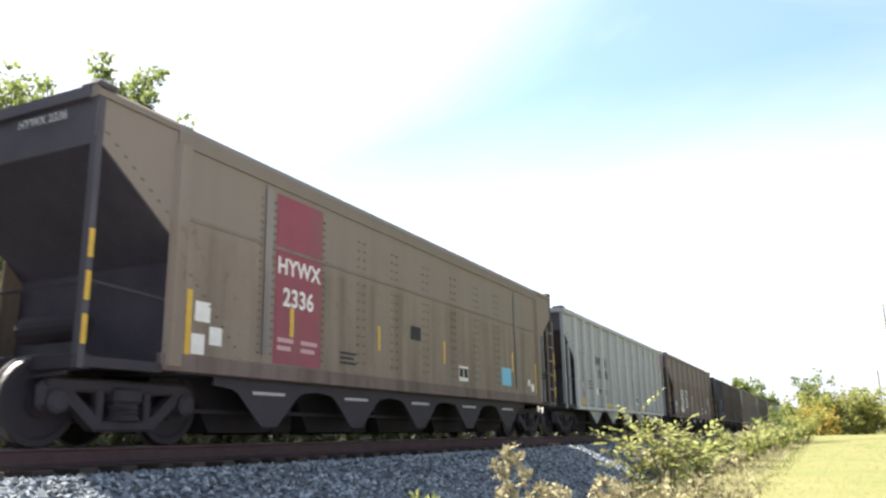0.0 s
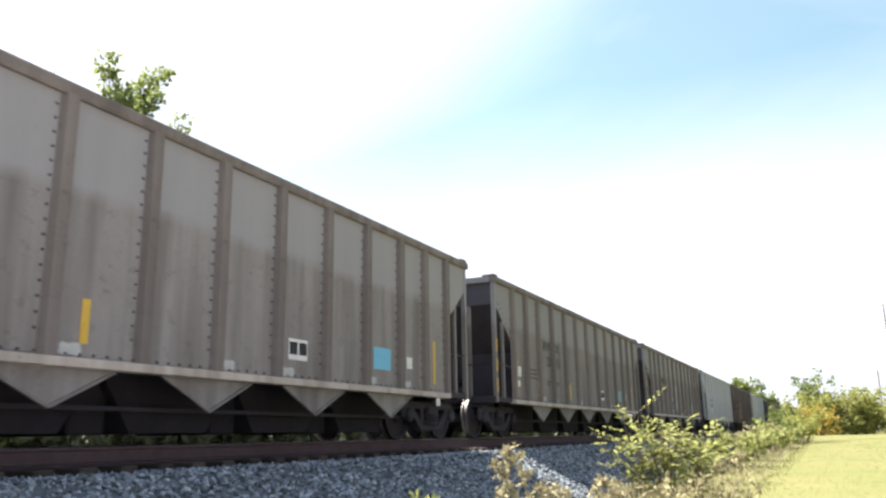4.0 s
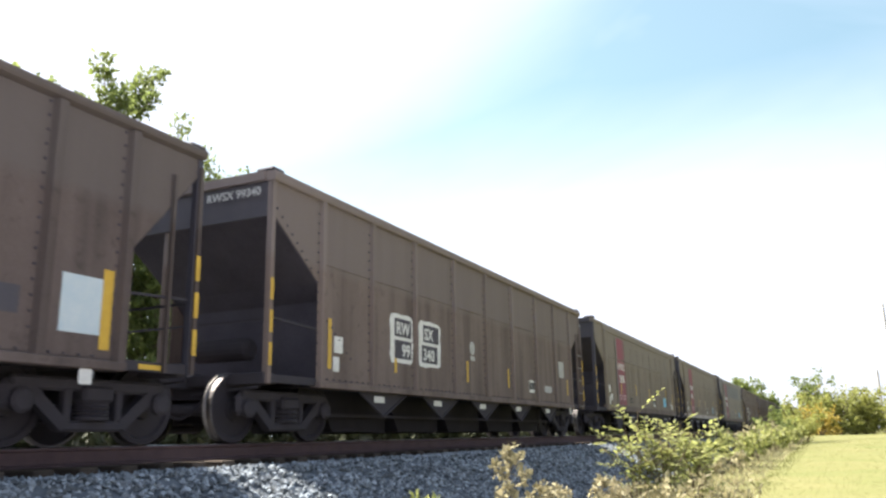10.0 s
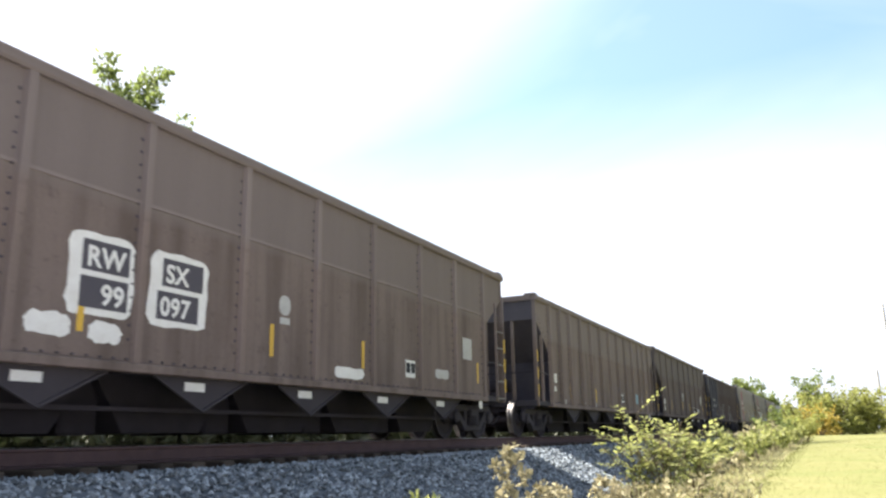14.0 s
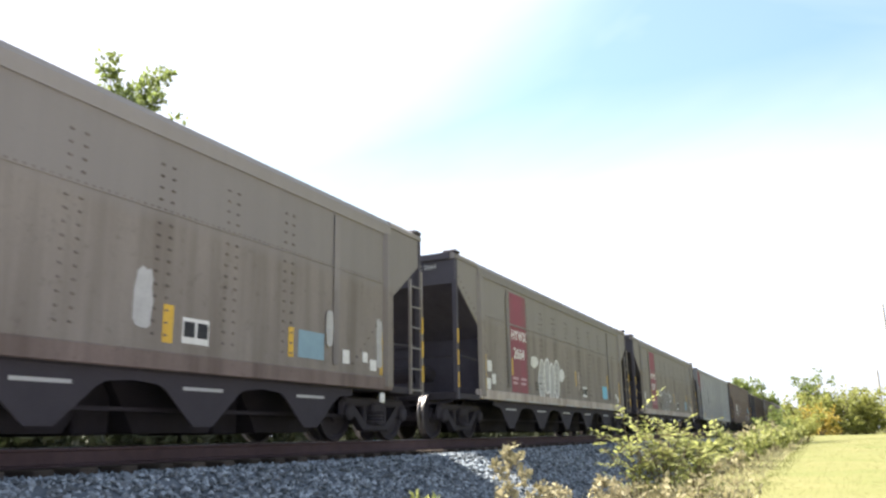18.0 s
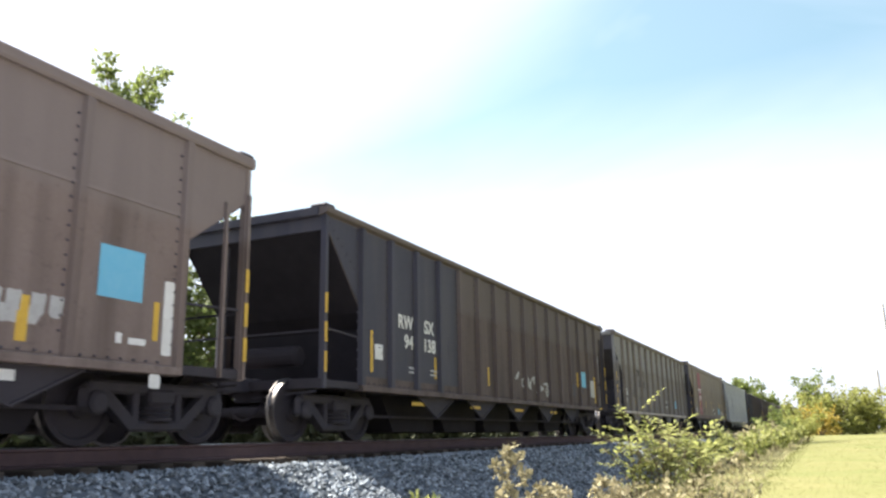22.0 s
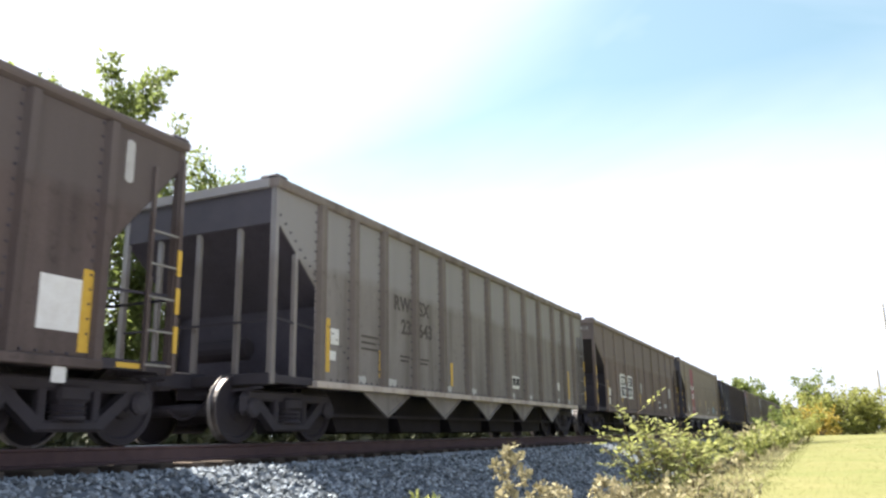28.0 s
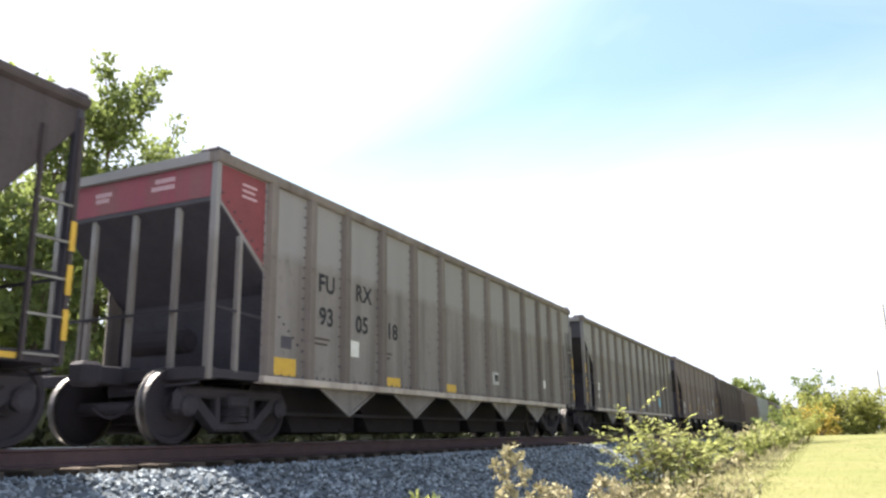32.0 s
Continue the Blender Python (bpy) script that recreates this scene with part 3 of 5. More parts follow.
    for i in range(6 if kind == "flat" else 5):
        bm = bar(B(), (a, -W - 0.04, 0.85 + 0.372 * i), (b, -W - 0.04, 0.85 + 0.372 * i), 0.024)
        part("rung", bm, "rung", ladder)
    for i in range(3):
        part("yellow_band", box(B(), b - 0.03, b + 0.03, -W - 0.068, -W - 0.055, 1.0 + 0.44 * i, 1.3 + 0.44 * i), "yellow", ladder)
        part("yellow_band", box(B(), 0.012, 0.075, -W - 0.024, -W - 0.015, 1.0 + 0.44 * i, 1.3 + 0.44 * i), "yellow", car)
    # hopper bays with their side plates: a V on most cars, a funnel between arched openings on the flat-sided ones
    for i in range(5):
        m = L / 2 + (i - 2) * 2.2
        # bay and cross beam coloured near black for the shade beneath the car
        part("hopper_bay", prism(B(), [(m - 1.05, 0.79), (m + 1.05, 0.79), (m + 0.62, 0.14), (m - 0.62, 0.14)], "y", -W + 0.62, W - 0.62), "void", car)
        if kind == "flat":
            m -= 0.1
            plate_outline = [(m - 1.1, 0.80), (m + 1.1, 0.80), (m + 1.1, 0.69), (m + 0.74, 0.66), (m + 0.62, 0.60), (m + 0.16, 0.20), (m - 0.16, 0.20), (m - 0.62, 0.60), (m - 0.74, 0.66), (m - 1.1, 0.69)]
            part("bay_plate", prism(B(), plate_outline, "y", -W + 0.06, -W + 0.08), "brown", car)
        else:
            part("bay_plate", prism(B(), [(m - 0.76, 0.755), (m + 0.76, 0.755), (m, 0.385)], "y", -W + 0.03, -W + 0.05), "brown", car)
            bm = B()
            for e in (-1, 1):
                bar(bm, (m + e * 0.78, -W + 0.02, 0.752), (m, -W + 0.02, 0.375), 0.03, 0.03)
            part("plate_rim", bm, "brown", car)
        if i < 4:
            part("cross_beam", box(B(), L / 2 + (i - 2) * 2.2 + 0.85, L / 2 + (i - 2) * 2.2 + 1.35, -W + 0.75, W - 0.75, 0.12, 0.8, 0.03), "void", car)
    bm = B()
    bar(bm, (1.6, -0.95, 0.40), (L - 1.6, -0.95, 0.40), 0.05)
    part("brake_pipe", bm, "under", car)
    return car


# ---------- markings on a side ----------
LETTERS = {}


def letters(text, size):
    """A flat mesh of a word with the built-in font, thickened a little, standing in the xz plane and facing -y."""
    if (text, size) not in LETTERS:
        cu = bpy.data.curves.new("word", "FONT")
        cu.body, cu.size, cu.extrude, cu.offset = text, size * 1.38, 0.0015, size * 0.035
        cu.space_character = 1.05
        ob = new("word", cu)
        me = bpy.data.meshes.new_from_object(ob.evaluated_get(bpy.context.evaluated_depsgraph_get()))
        me.transform(Matrix.Rotation(radians(90), 4, "X"))
        bpy.data.objects.remove(ob)
        me.name = "lettering"
        LETTERS[(text, size)] = me
    return LETTERS[(text, size)]


def word(car, text, x, z, size, mat, lift=0.006, align=0.0):
    """align 0: x is the left edge; 0.5: the middle; 1: the right edge."""
    if not text:
        return None
    me = letters(text, size)
    if mat not in [m.name for m in me.materials if m]:
        me = me.copy()
        me.materials.clear()
        me.materials.append(M[mat])
    w = max(v.co.x for v in me.vertices)
    ob = new("lettering", me)
    ob.parent = car
    ob.location = (x - w * align, -W - lift, z)
    return ob


def end_word(car, text, y, z, size, mat):
    """Lettering across the leading end, read from before the car."""
    ob = word(car, text, 0, z, size, mat)
    if ob:
        ob.location = (-0.056, y, z)
        ob.rotation_euler = (0, 0, radians(-90))


PLATES = {}


def plate(car, name, x0, x1, z0, z1, mat, lift=0.003, label="", corner=0.0):
    """A thin flat mark or placard on the near side."""
    key = (round(x1 - x0, 3), round(z1 - z0, 3), mat, corner)
    if key not in PLATES:
        w, h, r = (x1 - x0) / 2, (z1 - z0) / 2, corner
        pts = [(-w, -h), (w, -h), (w, h), (-w, h)]
        if r:
            pts = []
            for cx, cz, a0 in ((w - r, -h + r, -90), (w - r, h - r, 0), (-w + r, h - r, 90), (-w + r, -h + r, 180)):
                pts += [(cx + r * math.cos(radians(a0 + 30 * i)), cz + r * math.sin(radians(a0 + 30 * i))) for i in range(4)]
        if name in ("white_patch", "pale_smear", "chalky_patch"):
            # brushed on by hand: more points along the edge, each a little off
            q = random.Random(int(1000 * (w + 3 * h)))
            rag = min(0.022, 0.16 * min(w, h))
            pts = [(a[0] + (b[0] - a[0]) * i / 4 + q.uniform(-rag, rag), a[1] + (b[1] - a[1]) * i / 4 + q.uniform(-rag, rag)) for a, b in zip(pts, pts[1:] + pts[:1]) for i in range(4 if math.dist(a, b) > 0.15 else 1)]
        bm = prism(B(), pts, "y", -0.0015, 0.0015)
        me = bpy.data.meshes.new(name)
        bm.to_mesh(me)
        bm.free()
        me.materials.append(M[mat])
        PLATES[key] = me
    ob = new(name, PLATES[key])
    ob.parent = car
    ob.location = ((x0 + x1) / 2, -W - lift, (z0 + z1) / 2)
    return tagged(ob, label=label)


def tape(car, x, z0, z1, w=0.08):
    plate(car, "yellow_tape", x - w / 2, x + w / 2, z0, z1, "yellow", 0.004)


def label_box(car, x, z, w=0.36, h=0.30):
    f = plate(car, "label_frame", x - w / 2, x + w / 2, z - h / 2, z + h / 2, "white", 0.003, "white framed label box")
    for d in (-0.25, 0.25):
        plate(car, "label_panel", x + d * w - w * 0.2, x + d * w + w * 0.2, z - h * 0.25, z + h * 0.35, "ink", 0.007)


def small_lines(car, x, z, w, mat, rows=2, gap=0.075, h=0.035):
    for i in range(rows):
        plate(car, "lettering_bar", x, x + w * (1.0 - 0.15 * (i % 2)), z - gap * i, z - gap * i + h, mat, 0.005)


def blob(car, name, cx, cz, rx, rz, fill, line, seed=0):
    """A painted scrawl: an uneven filled bubble with a thick outline."""
    r = random.Random(seed)
    n = 28
    ph = [r.uniform(0, 6.28) for _ in range(3)]
    pts = []
    for i in range(n):
        a = 2 * math.pi * i / n
        k = 1 + 0.09 * math.sin(2 * a + ph[0]) + 0.07 * math.sin(3 * a + ph[1]) + 0.04 * math.sin(5 * a + ph[2])
        pts.append((cx + rx * k * math.cos(a), cz + rz * k * math.sin(a)))
    if fill:
        part(name, prism(B(), pts, "y", -W - 0.006, -W - 0.003), fill, car, "faded spray-painted bubble")
    bm = B()
    for p, q in zip(pts, pts[1:] + pts[:1]):
        bar(bm, (p[0], -W - 0.008, p[1]), (q[0], -W - 0.008, q[1]), 0.006, 0.055)
    part(name, bm, line, car, "sprayed outline of a scrawl")


def mark_flat(car, number, o):
    L = KINDS["flat"][0]
    plate(car, "maroon_panel", 3.10, 4.22, 1.03, 3.40, "maroon", 0.003, "maroon painted panel with the car's lettering")
    for x in (2.92, 12.45):
        plate(car, "joint_strip", x - 0.075, x + 0.075, 1.12, 3.42, "alu" if x < 5 and "brightpost" in o else "greybrown", 0.022)
    word(car, "HYWX", 3.66, 2.28, 0.235, "white", 0.008, 0.5)
    word(car, number, 3.64, 1.84, 0.255, "white", 0.008, 0.5)
    end_word(car, "HYWX " + number, -0.25, 3.44, 0.10, "palegrey")
    for x, w in ((3.18, 0.36), (3.72, 0.40)):
        small_lines(car, x, 1.33, w, "pinkish", 2, 0.11, 0.06)
    tape(car, 1.50, 1.0, 1.78, 0.09)
    tape(car, o.get("tape", 3.5), 1.42, 1.82, 0.09)
    tape(car, 5.92, 1.45, 1.85)
    if not o.get("own"):
        tape(car, 8.45, 1.42, 1.85)
        tape(car, 12.20, 1.50, 1.95)
        label_box(car, 9.35, 1.28, 0.44, 0.30)
        plate(car, "blue_placard", 11.48, 12.08, 1.16, 1.56, "fadedblue" if o["k"] in (13, 21, 32) else "blue", 0.004, "light blue square placard")
    tape(car, L - 1.46, 1.05, 1.80)
    plate(car, "paper_placard", 1.60, 1.86, 1.42, 1.66, "white", 0.004)
    plate(car, "paper_placard", 1.56, 1.78, 1.03, 1.27, "white", 0.004)
    plate(car, "paper_placard", 1.86, 2.08, 1.16, 1.38, "white", 0.004)
    plate(car, "paper_placard", 13.48, 13.68, 1.10, 1.28, "white", 0.004)
    plate(car, "paper_placard", 13.25, 13.40, 1.22, 1.38, "white", 0.004)
    small_lines(car, 4.75, 1.30, 0.45, "ink", 3)
    for i in range(5):
        m = L / 2 + (i - 2) * 2.2
        plate(car, "white_strip", m - 0.46, m + 0.22, 0.61, 0.65, "palegrey", -0.056)
    if "pale" in o:
        for i in range(7):
            plate(car, "reflector_strip", 2.6 + 1.55 * i, 3.5 + 1.55 * i, 0.815, 0.85, "palegrey", 0.038)
        for ob in car.children:
            if stem(ob) == "side_sill":
                ob.material_slots[0].material = M["pale"]
    if "twotone" in o:
        plate(car, "upper_panel", 1.40, 2.80, 2.53, 3.44, "dark", 0.0025)
        plate(car, "upper_panel", 4.24, 12.37, 2.53, 3.42, "greyband", 0.0025)
    if "logo" in o:
        plate(car, "dark_patch", 7.05, 7.45, 1.75, 2.0, "ink", 0.004)
    for i in range(3):
        plate(car, "streak", 6.6 + 2.1 * i, 6.72 + 2.1 * i, 1.3, 1.85, "pale", 0.003, corner=0.05) if "pale" in o and i < 2 else None
    g = o.get("graffiti")
    if g == "pale":
        for i in range(4):
            blob(car, "graffiti", 5.3 + 0.42 * i, 1.42 + 0.12 * (i % 2), 0.26, 0.48, "palegrey", "white", 20 + i)
        blob(car, "graffiti", 4.75, 1.85, 0.26, 0.12, "white", "white", 31)
        blob(car, "graffiti", 7.05, 1.65, 0.18, 0.16, "white", "white", 32)
    if g == "dark":
        for i in range(4):
            blob(car, "graffiti", 5.55 + 0.45 * i, 1.36 + 0.08 * (i % 2), 0.28, 0.45, "smokegrey", "palegrey", 40 + i)
        blob(car, "graffiti", 5.0, 1.75, 0.26, 0.12, None, "white", 51)
        blob(car, "graffiti", 7.4, 1.62, 0.2, 0.17, None, "white", 52)
    if g == "outline":
        for i in range(3):
            blob(car, "graffiti", 5.0 + 0.75 * i, 1.35, 0.36, 0.42, None, "palegrey", 60 + i)


def split_word(car, text, rib, z, size, mat, at, gap=0.16):
    """Lettering in two groups, one each side of a rib."""
    word(car, text[:at], rib - gap, z, size, mat, 0.005, 1.0)
    word(car, text[at:], rib + gap, z, size, mat, 0.005, 0.0)


def mark_rib(car, number, o):
    kind, colour = o["kind"], o["colour"]
    rb = KINDS[kind][2]
    light = colour in ("alu",)
    if o.get("one"):
        word(car, "RWSX", 2.78, 1.86, 0.27, "bluegrey", 0.005)
        word(car, number, 2.80, 1.54, 0.24, "ink", 0.005)
    elif o.get("groups"):
        for t, x, z in o["groups"]:
            word(car, t, x, z, 0.27, "ink", 0.005, 0.5)
        small_lines(car, 2.2, 1.45, 0.4, "fadedink", 2)
        small_lines(car, 4.1, 1.40, 0.4, "fadedink", 2)
        plate(car, "paper_placard", 3.20, 3.44, 1.28, 1.53, "white", 0.004)
        plate(car, "dark_patch", 1.42, 1.66, 1.25, 1.42, "slate", 0.004)
        plate(car, "pale_patch", 8.95, 9.45, 1.14, 1.42, "palegrey", 0.004, corner=0.05)
        plate(car, "dark_patch", 9.20, 9.40, 1.22, 1.36, "ink", 0.007)
        for x, w, h in ((1.23, 0.54, 0.24), (4.30, 0.5, 0.15), (6.62, 0.5, 0.15)):
            plate(car, "yellow_patch", x, x + w, 0.88, 0.88 + h, "yellow", 0.004)
    elif o.get("mark"):
        r = rb[o.get("rib", 3)]
        split_word(car, o["mark"], r, 2.22, 0.26, o.get("ink", "ink"), 2)
        split_word(car, number, r, 1.82, 0.26, o.get("ink", "ink"), 2)
        small_lines(car, r - 0.55, 1.40, 0.36, o.get("ink", "ink"), 2)
        small_lines(car, r + 0.2, 1.40, 0.36, o.get("ink", "ink"), 2)
        small_lines(car, r - 1.85, 1.62, 0.55, "fadedink", 3, 0.1)
    if light:
        for x, w in ((1.70, 0.52), (4.60, 0.50), (7.90, 0.42), (10.25, 0.42), (13.40, 0.42)):
            plate(car, "yellow_patch", x - 0.02, x + w, 0.90, 1.03 + (0.09 if x < 2 else 0), "yellow", 0.004)
        plate(car, "paper_placard", rb[1] - 0.35, rb[1] - 0.13, 1.32, 1.58, "palegrey", 0.004)
        plate(car, "paper_placard", 3.36, 3.58, 1.26, 1.46, "white", 0.004)
    elif not o.get("groups"):
        tape(car, rb[0] + 0.22, 1.0, 1.80, 0.12)
        plate(car, "paper_placard", rb[0] + 0.30, rb[0] + 0.52, 1.42, 1.66, "white", 0.004)
        plate(car, "paper_placard", rb[0] + 0.28, rb[0] + 0.44, 1.18, 1.32, "white", 0.004)
        for x in (rb[2] - 0.08, 5.72, 8.9, 13.65) if not o.get("own") else ():
            tape(car, x, 1.0, 1.45 if x < 13 else 1.8, 0.10)
        for i in range(1, len(rb) - 1):
            if (i * 7 + o["k"]) % 3:
                plate(car, "chalky_patch", rb[i] + 0.14, rb[i] + 0.34 + 0.06 * (i % 3), 0.88, 1.00, "palegrey", 0.004, corner=0.03)
    if not o.get("own"):
        label_box(car, 9.32, 1.26, 0.44, 0.29)
    if o.get("blue", True) and not o.get("own"):
        plate(car, "blue_placard", 11.40, 11.97, 1.14, 1.50, "blue" if not o.get("fade") else "fadedblue", 0.004, "light blue square placard")
    plate(car, "paper_placard", 12.55, 12.75, 1.22, 1.42, "white", 0.004)
    if o.get("red"):
        for e in o["red"]:
            L, TOP = KINDS[kind][:2]
            c = CUT[kind]
            tri = [(0.10, TOP - 0.15), (c - 0.02, TOP - 0.15), (c - 0.02, TOP - 1.30), (0.10, TOP - 0.62)]
            if e:
                tri = [(L - x, z) for x, z in tri]
            part("red_corner", prism(B(), tri, "y", -W - 0.004, -W - 0.001), "red", car, "faded red painted corner")
            if not e and colour != "alu":
                part("red_end_band", box(B(), 0.012, 0.018, -W + 0.09, W - 0.09, TOP - 0.58, TOP - 0.14), "maroon", car, "faded red band across the end")
                for y, w, z in ((-0.55, 0.34, 0.26), (-0.52, 0.40, 0.36), (0.55, 0.30, 0.30), (0.57, 0.24, 0.38)):
                    part("lettering_bar", box(B(), 0.007, 0.0125, y - w / 2, y + w / 2, TOP - z - 0.03, TOP - z + 0.03), "pinkish", car)
                small_lines(car, 0.5, TOP - 0.32, 0.3, "pinkish", 3, 0.08)
    if o.get("yellow_board"):
        for x0, x1 in ((3.15, 4.03), (4.27, 5.15)):
            plate(car, "yellow_board", x0, x1, 1.06, 2.32, "yellow", 0.003, "yellow painted panel with the car's lettering")
        for t, x, z, al in (("RW", 3.98, 2.0, 1), ("SX", 4.36, 2.0, 0), ("96", 3.98, 1.66, 1), ("342", 4.32, 1.66, 0)):
            plate(car, "dark_panel", x - (0.46 if al else 0.04), x + (0.04 if al else 0.56), z - 0.05, z + 0.25, "ink", 0.006)
            word(car, t, x, z, 0.21, "white", 0.009, al)
        small_lines(car, 3.35, 1.34, 0.45, "ink", 2, 0.12)
        small_lines(car, 4.4, 1.34, 0.5, "ink", 2, 0.12)
    if o.get("scrawl"):
        plate(car, "pale_panel", 6.65, 7.2, 1.08, 2.25, "palegrey", 0.004)
        for i in range(2):
            blob(car, "graffiti", 5.75 + 0.35 * i, 1.30, 0.2, 0.3, "ink", "palegrey", 70 + i)


def mark_wide(car, number, o):
    if number:
        a, b = number[:2], number[2:]
        for x0, x1 in ((3.32, 4.16), (4.38, 5.30)):
            plate(car, "white_patch", x0, x1, 1.30, 2.14, "white", 0.003, "whitewashed patch with the car's lettering", 0.12)
        for t, x, z, al in (("RW", 4.06, 1.80, 1), ("SX", 4.62, 1.80, 0), (a, 4.06, 1.42, 1), (b, 4.56, 1.42, 0)):
            w = 0.60 if not al else 0.58
            plate(car, "dark_panel", x - (w if al else 0.05), x + (0.03 if al else w), z - 0.05, z + 0.27, "slate", 0.006)
            word(car, t, x - (0.02 if al else 0), z, 0.215, "white", 0.009, al)
    if o.get("oval"):
        plate(car, "white_patch", 2.9, 3.42, 1.05, 1.27, "white", 0.003, corner=0.1)
        plate(car, "white_patch", 3.62, 4.05, 1.03, 1.24, "white", 0.003, corner=0.1)
    if number:
        end_word(car, "RWSX " + number, -0.3, 3.36, 0.12, "palegrey")
    plate(car, "emblem", 6.72, 6.98, 1.70, 1.98, "palegrey", 0.003, "pale round emblem", 0.12)
    plate(car, "emblem", 6.75, 6.97, 1.58, 1.67, "palegrey", 0.003)
    for x in (3.52, 6.58, 8.93, 13.6):
        tape(car, x, 1.12, 1.55)
    tape(car, 1.48, 1.05, 1.80, 0.09)
    plate(car, "paper_placard", 1.60, 1.84, 1.30, 1.55, "white", 0.004)
    plate(car, "paper_placard", 1.58, 1.74, 1.02, 1.24, "white", 0.004)
    label_box(car, 10.55, 1.22, 0.36, 0.3)
    plate(car, "white_patch", 11.55, 12.15, 1.12, 1.30, "palegrey", 0.003, corner=0.07)
    if not o.get("own"):
        plate(car, "paper_placard", 12.85, 13.30, 1.58, 2.02, "palegrey", 0.004)
    if o.get("oval"):
        plate(car, "white_patch", 8.12, 8.96, 0.94, 1.10, "white", 0.003, corner=0.07)
    for i in range(5):
        m = 7.6 + (i - 2) * 2.2
        plate(car, "white_tag", m - 0.35, m - 0.02, 0.60, 0.70, "white", -0.026)


def mark_long(car, number, o):
    rb = KINDS["long"][2]
    L, TOP = KINDS["long"][:2]
    if o.get("black"):
        c = CUT["long"]
        cz0, cz1 = SLOPE["long"]
        part("black_panel", prism(B(), [(0.02, TOP - 0.15), (0.02, cz1 + 0.03), (0.06, cz1 + 0.01), (c + 0.004, cz0 + 0.01), (c + 0.004, 1.0), (rb[4], 1.0), (rb[4], TOP - 0.15)], "y", -W - 0.003, -W - 0.0005), "black", car, "blue-black painted front third of the side")
        for ob in sorted((q for q in car.children if stem(q) == "side_rib" and q.matrix_basis.translation.x < rb[4] - 0.3), key=lambda q: q.name):
            ob.material_slots[0].link = "OBJECT"
            ob.material_slots[0].material = M["black"]
    if number:
        for t, x, z, al in (("RW", rb[2] - 0.10, 1.92, 1), ("SX", rb[2] + 0.34, 1.92, 0), (number[:2], rb[2] - 0.10, 1.58, 1), (number[2:], rb[2] + 0.30, 1.58, 0)):
            word(car, t, x, z, 0.24, "white", 0.005, al)
        small_lines(car, 2.7, 1.22, 0.3, "palegrey", 2)
        small_lines(car, 3.55, 1.22, 0.3, "palegrey", 2)
    if number and o.get("black"):
        em = B()
        for i in range(16):
            a, b = (2 * math.pi * q / 16 for q in (i, i + 1))
            bar(em, (4.48 + 0.15 * math.cos(a), -W - 0.006, 1.76 + 0.15 * math.sin(a)), (4.48 + 0.15 * math.cos(b), -W - 0.006, 1.76 + 0.15 * math.sin(b)), 0.004, 0.03)
        box(em, 4.39, 4.57, -W - 0.008, -W - 0.004, 1.79, 1.83)
        box(em, 4.46, 4.50, -W - 0.008, -W - 0.004, 1.67, 1.79)
        part("emblem", em, "palegrey" if o["k"] == 33 else "slate", car, "round painted emblem")
        plate(car, "lettering_bar", 4.36, 4.60, 1.52, 1.56, "palegrey" if o["k"] == 33 else "slate", 0.006)
    tape(car, 1.40, 1.08, 1.76, 0.085)
    plate(car, "paper_placard", 1.50, 1.76, 1.30, 1.55, "white", 0.006)
    for x in (3.96, 6.60, 9.95, 13.2)[:3 if o.get("own") else 4]:
        tape(car, x - 0.2, 1.10, 1.50)
    if not o.get("own"):
        label_box(car, 11.3, 1.22, 0.3, 0.26)
        plate(car, "blue_placard", 13.62, 14.1, 1.45, 1.85, "blue", 0.004)
        plate(car, "paper_placard", 14.72, 15.2, 1.15, 1.65, "palegrey", 0.004)
        tape(car, 15.27, 0.95, 1.8, 0.13)
    for x in (2.85, 5.45, 8.08, 10.73):
        plate(car, "yellow_bar", x, x + 0.52, 0.59, 0.65, "yellow", -0.026)
    g = o.get("graffiti")
    if g == "bubbles":
        for cx, cz, rx, rz in ((5.5, 1.40, 0.36, 0.46), (6.35, 1.40, 0.36, 0.48), (7.35, 1.50, 0.52, 0.44), (7.2, 1.02, 0.36, 0.18), (8.12, 1.20, 0.22, 0.23),
                               (10.28, 1.36, 0.46, 0.50), (10.92, 1.33, 0.34, 0.50), (11.62, 1.32, 0.46, 0.48), (12.22, 1.02, 0.26, 0.19)):
            blob(car, "graffiti", cx, cz, rx, rz, "smokegrey", "palegrey", int(cx * 10))
        for cx, w, zs in ((7.35, 0.30, (1.30, 1.48, 1.66)), (10.28, 0.26, (1.05, 1.2, 1.6)), (11.0, 0.2, (1.1, 1.3, 1.5)), (11.62, 0.26, (1.05, 1.25, 1.5))):
            for z in zs:
                plate(car, "spray_stroke", cx - w, cx + w, z, z + 0.06, "palegrey", 0.0075, corner=0.025)
    if g == "scribble":
        r = random.Random(5)
        for i in range(9):
            x, z = 8.2 + 0.3 * i, 1.35 - 0.02 * i
            bm = B()
            p = (x, -W - 0.006, z)
            for _ in range(4):
                q = (x + r.uniform(-0.15, 0.2), -W - 0.006, z + r.uniform(-0.2, 0.2))
                bar(bm, p, q, 0.006, 0.05)
                p = q
            part("graffiti", bm, "palegrey", car, "sprayed white scribble")

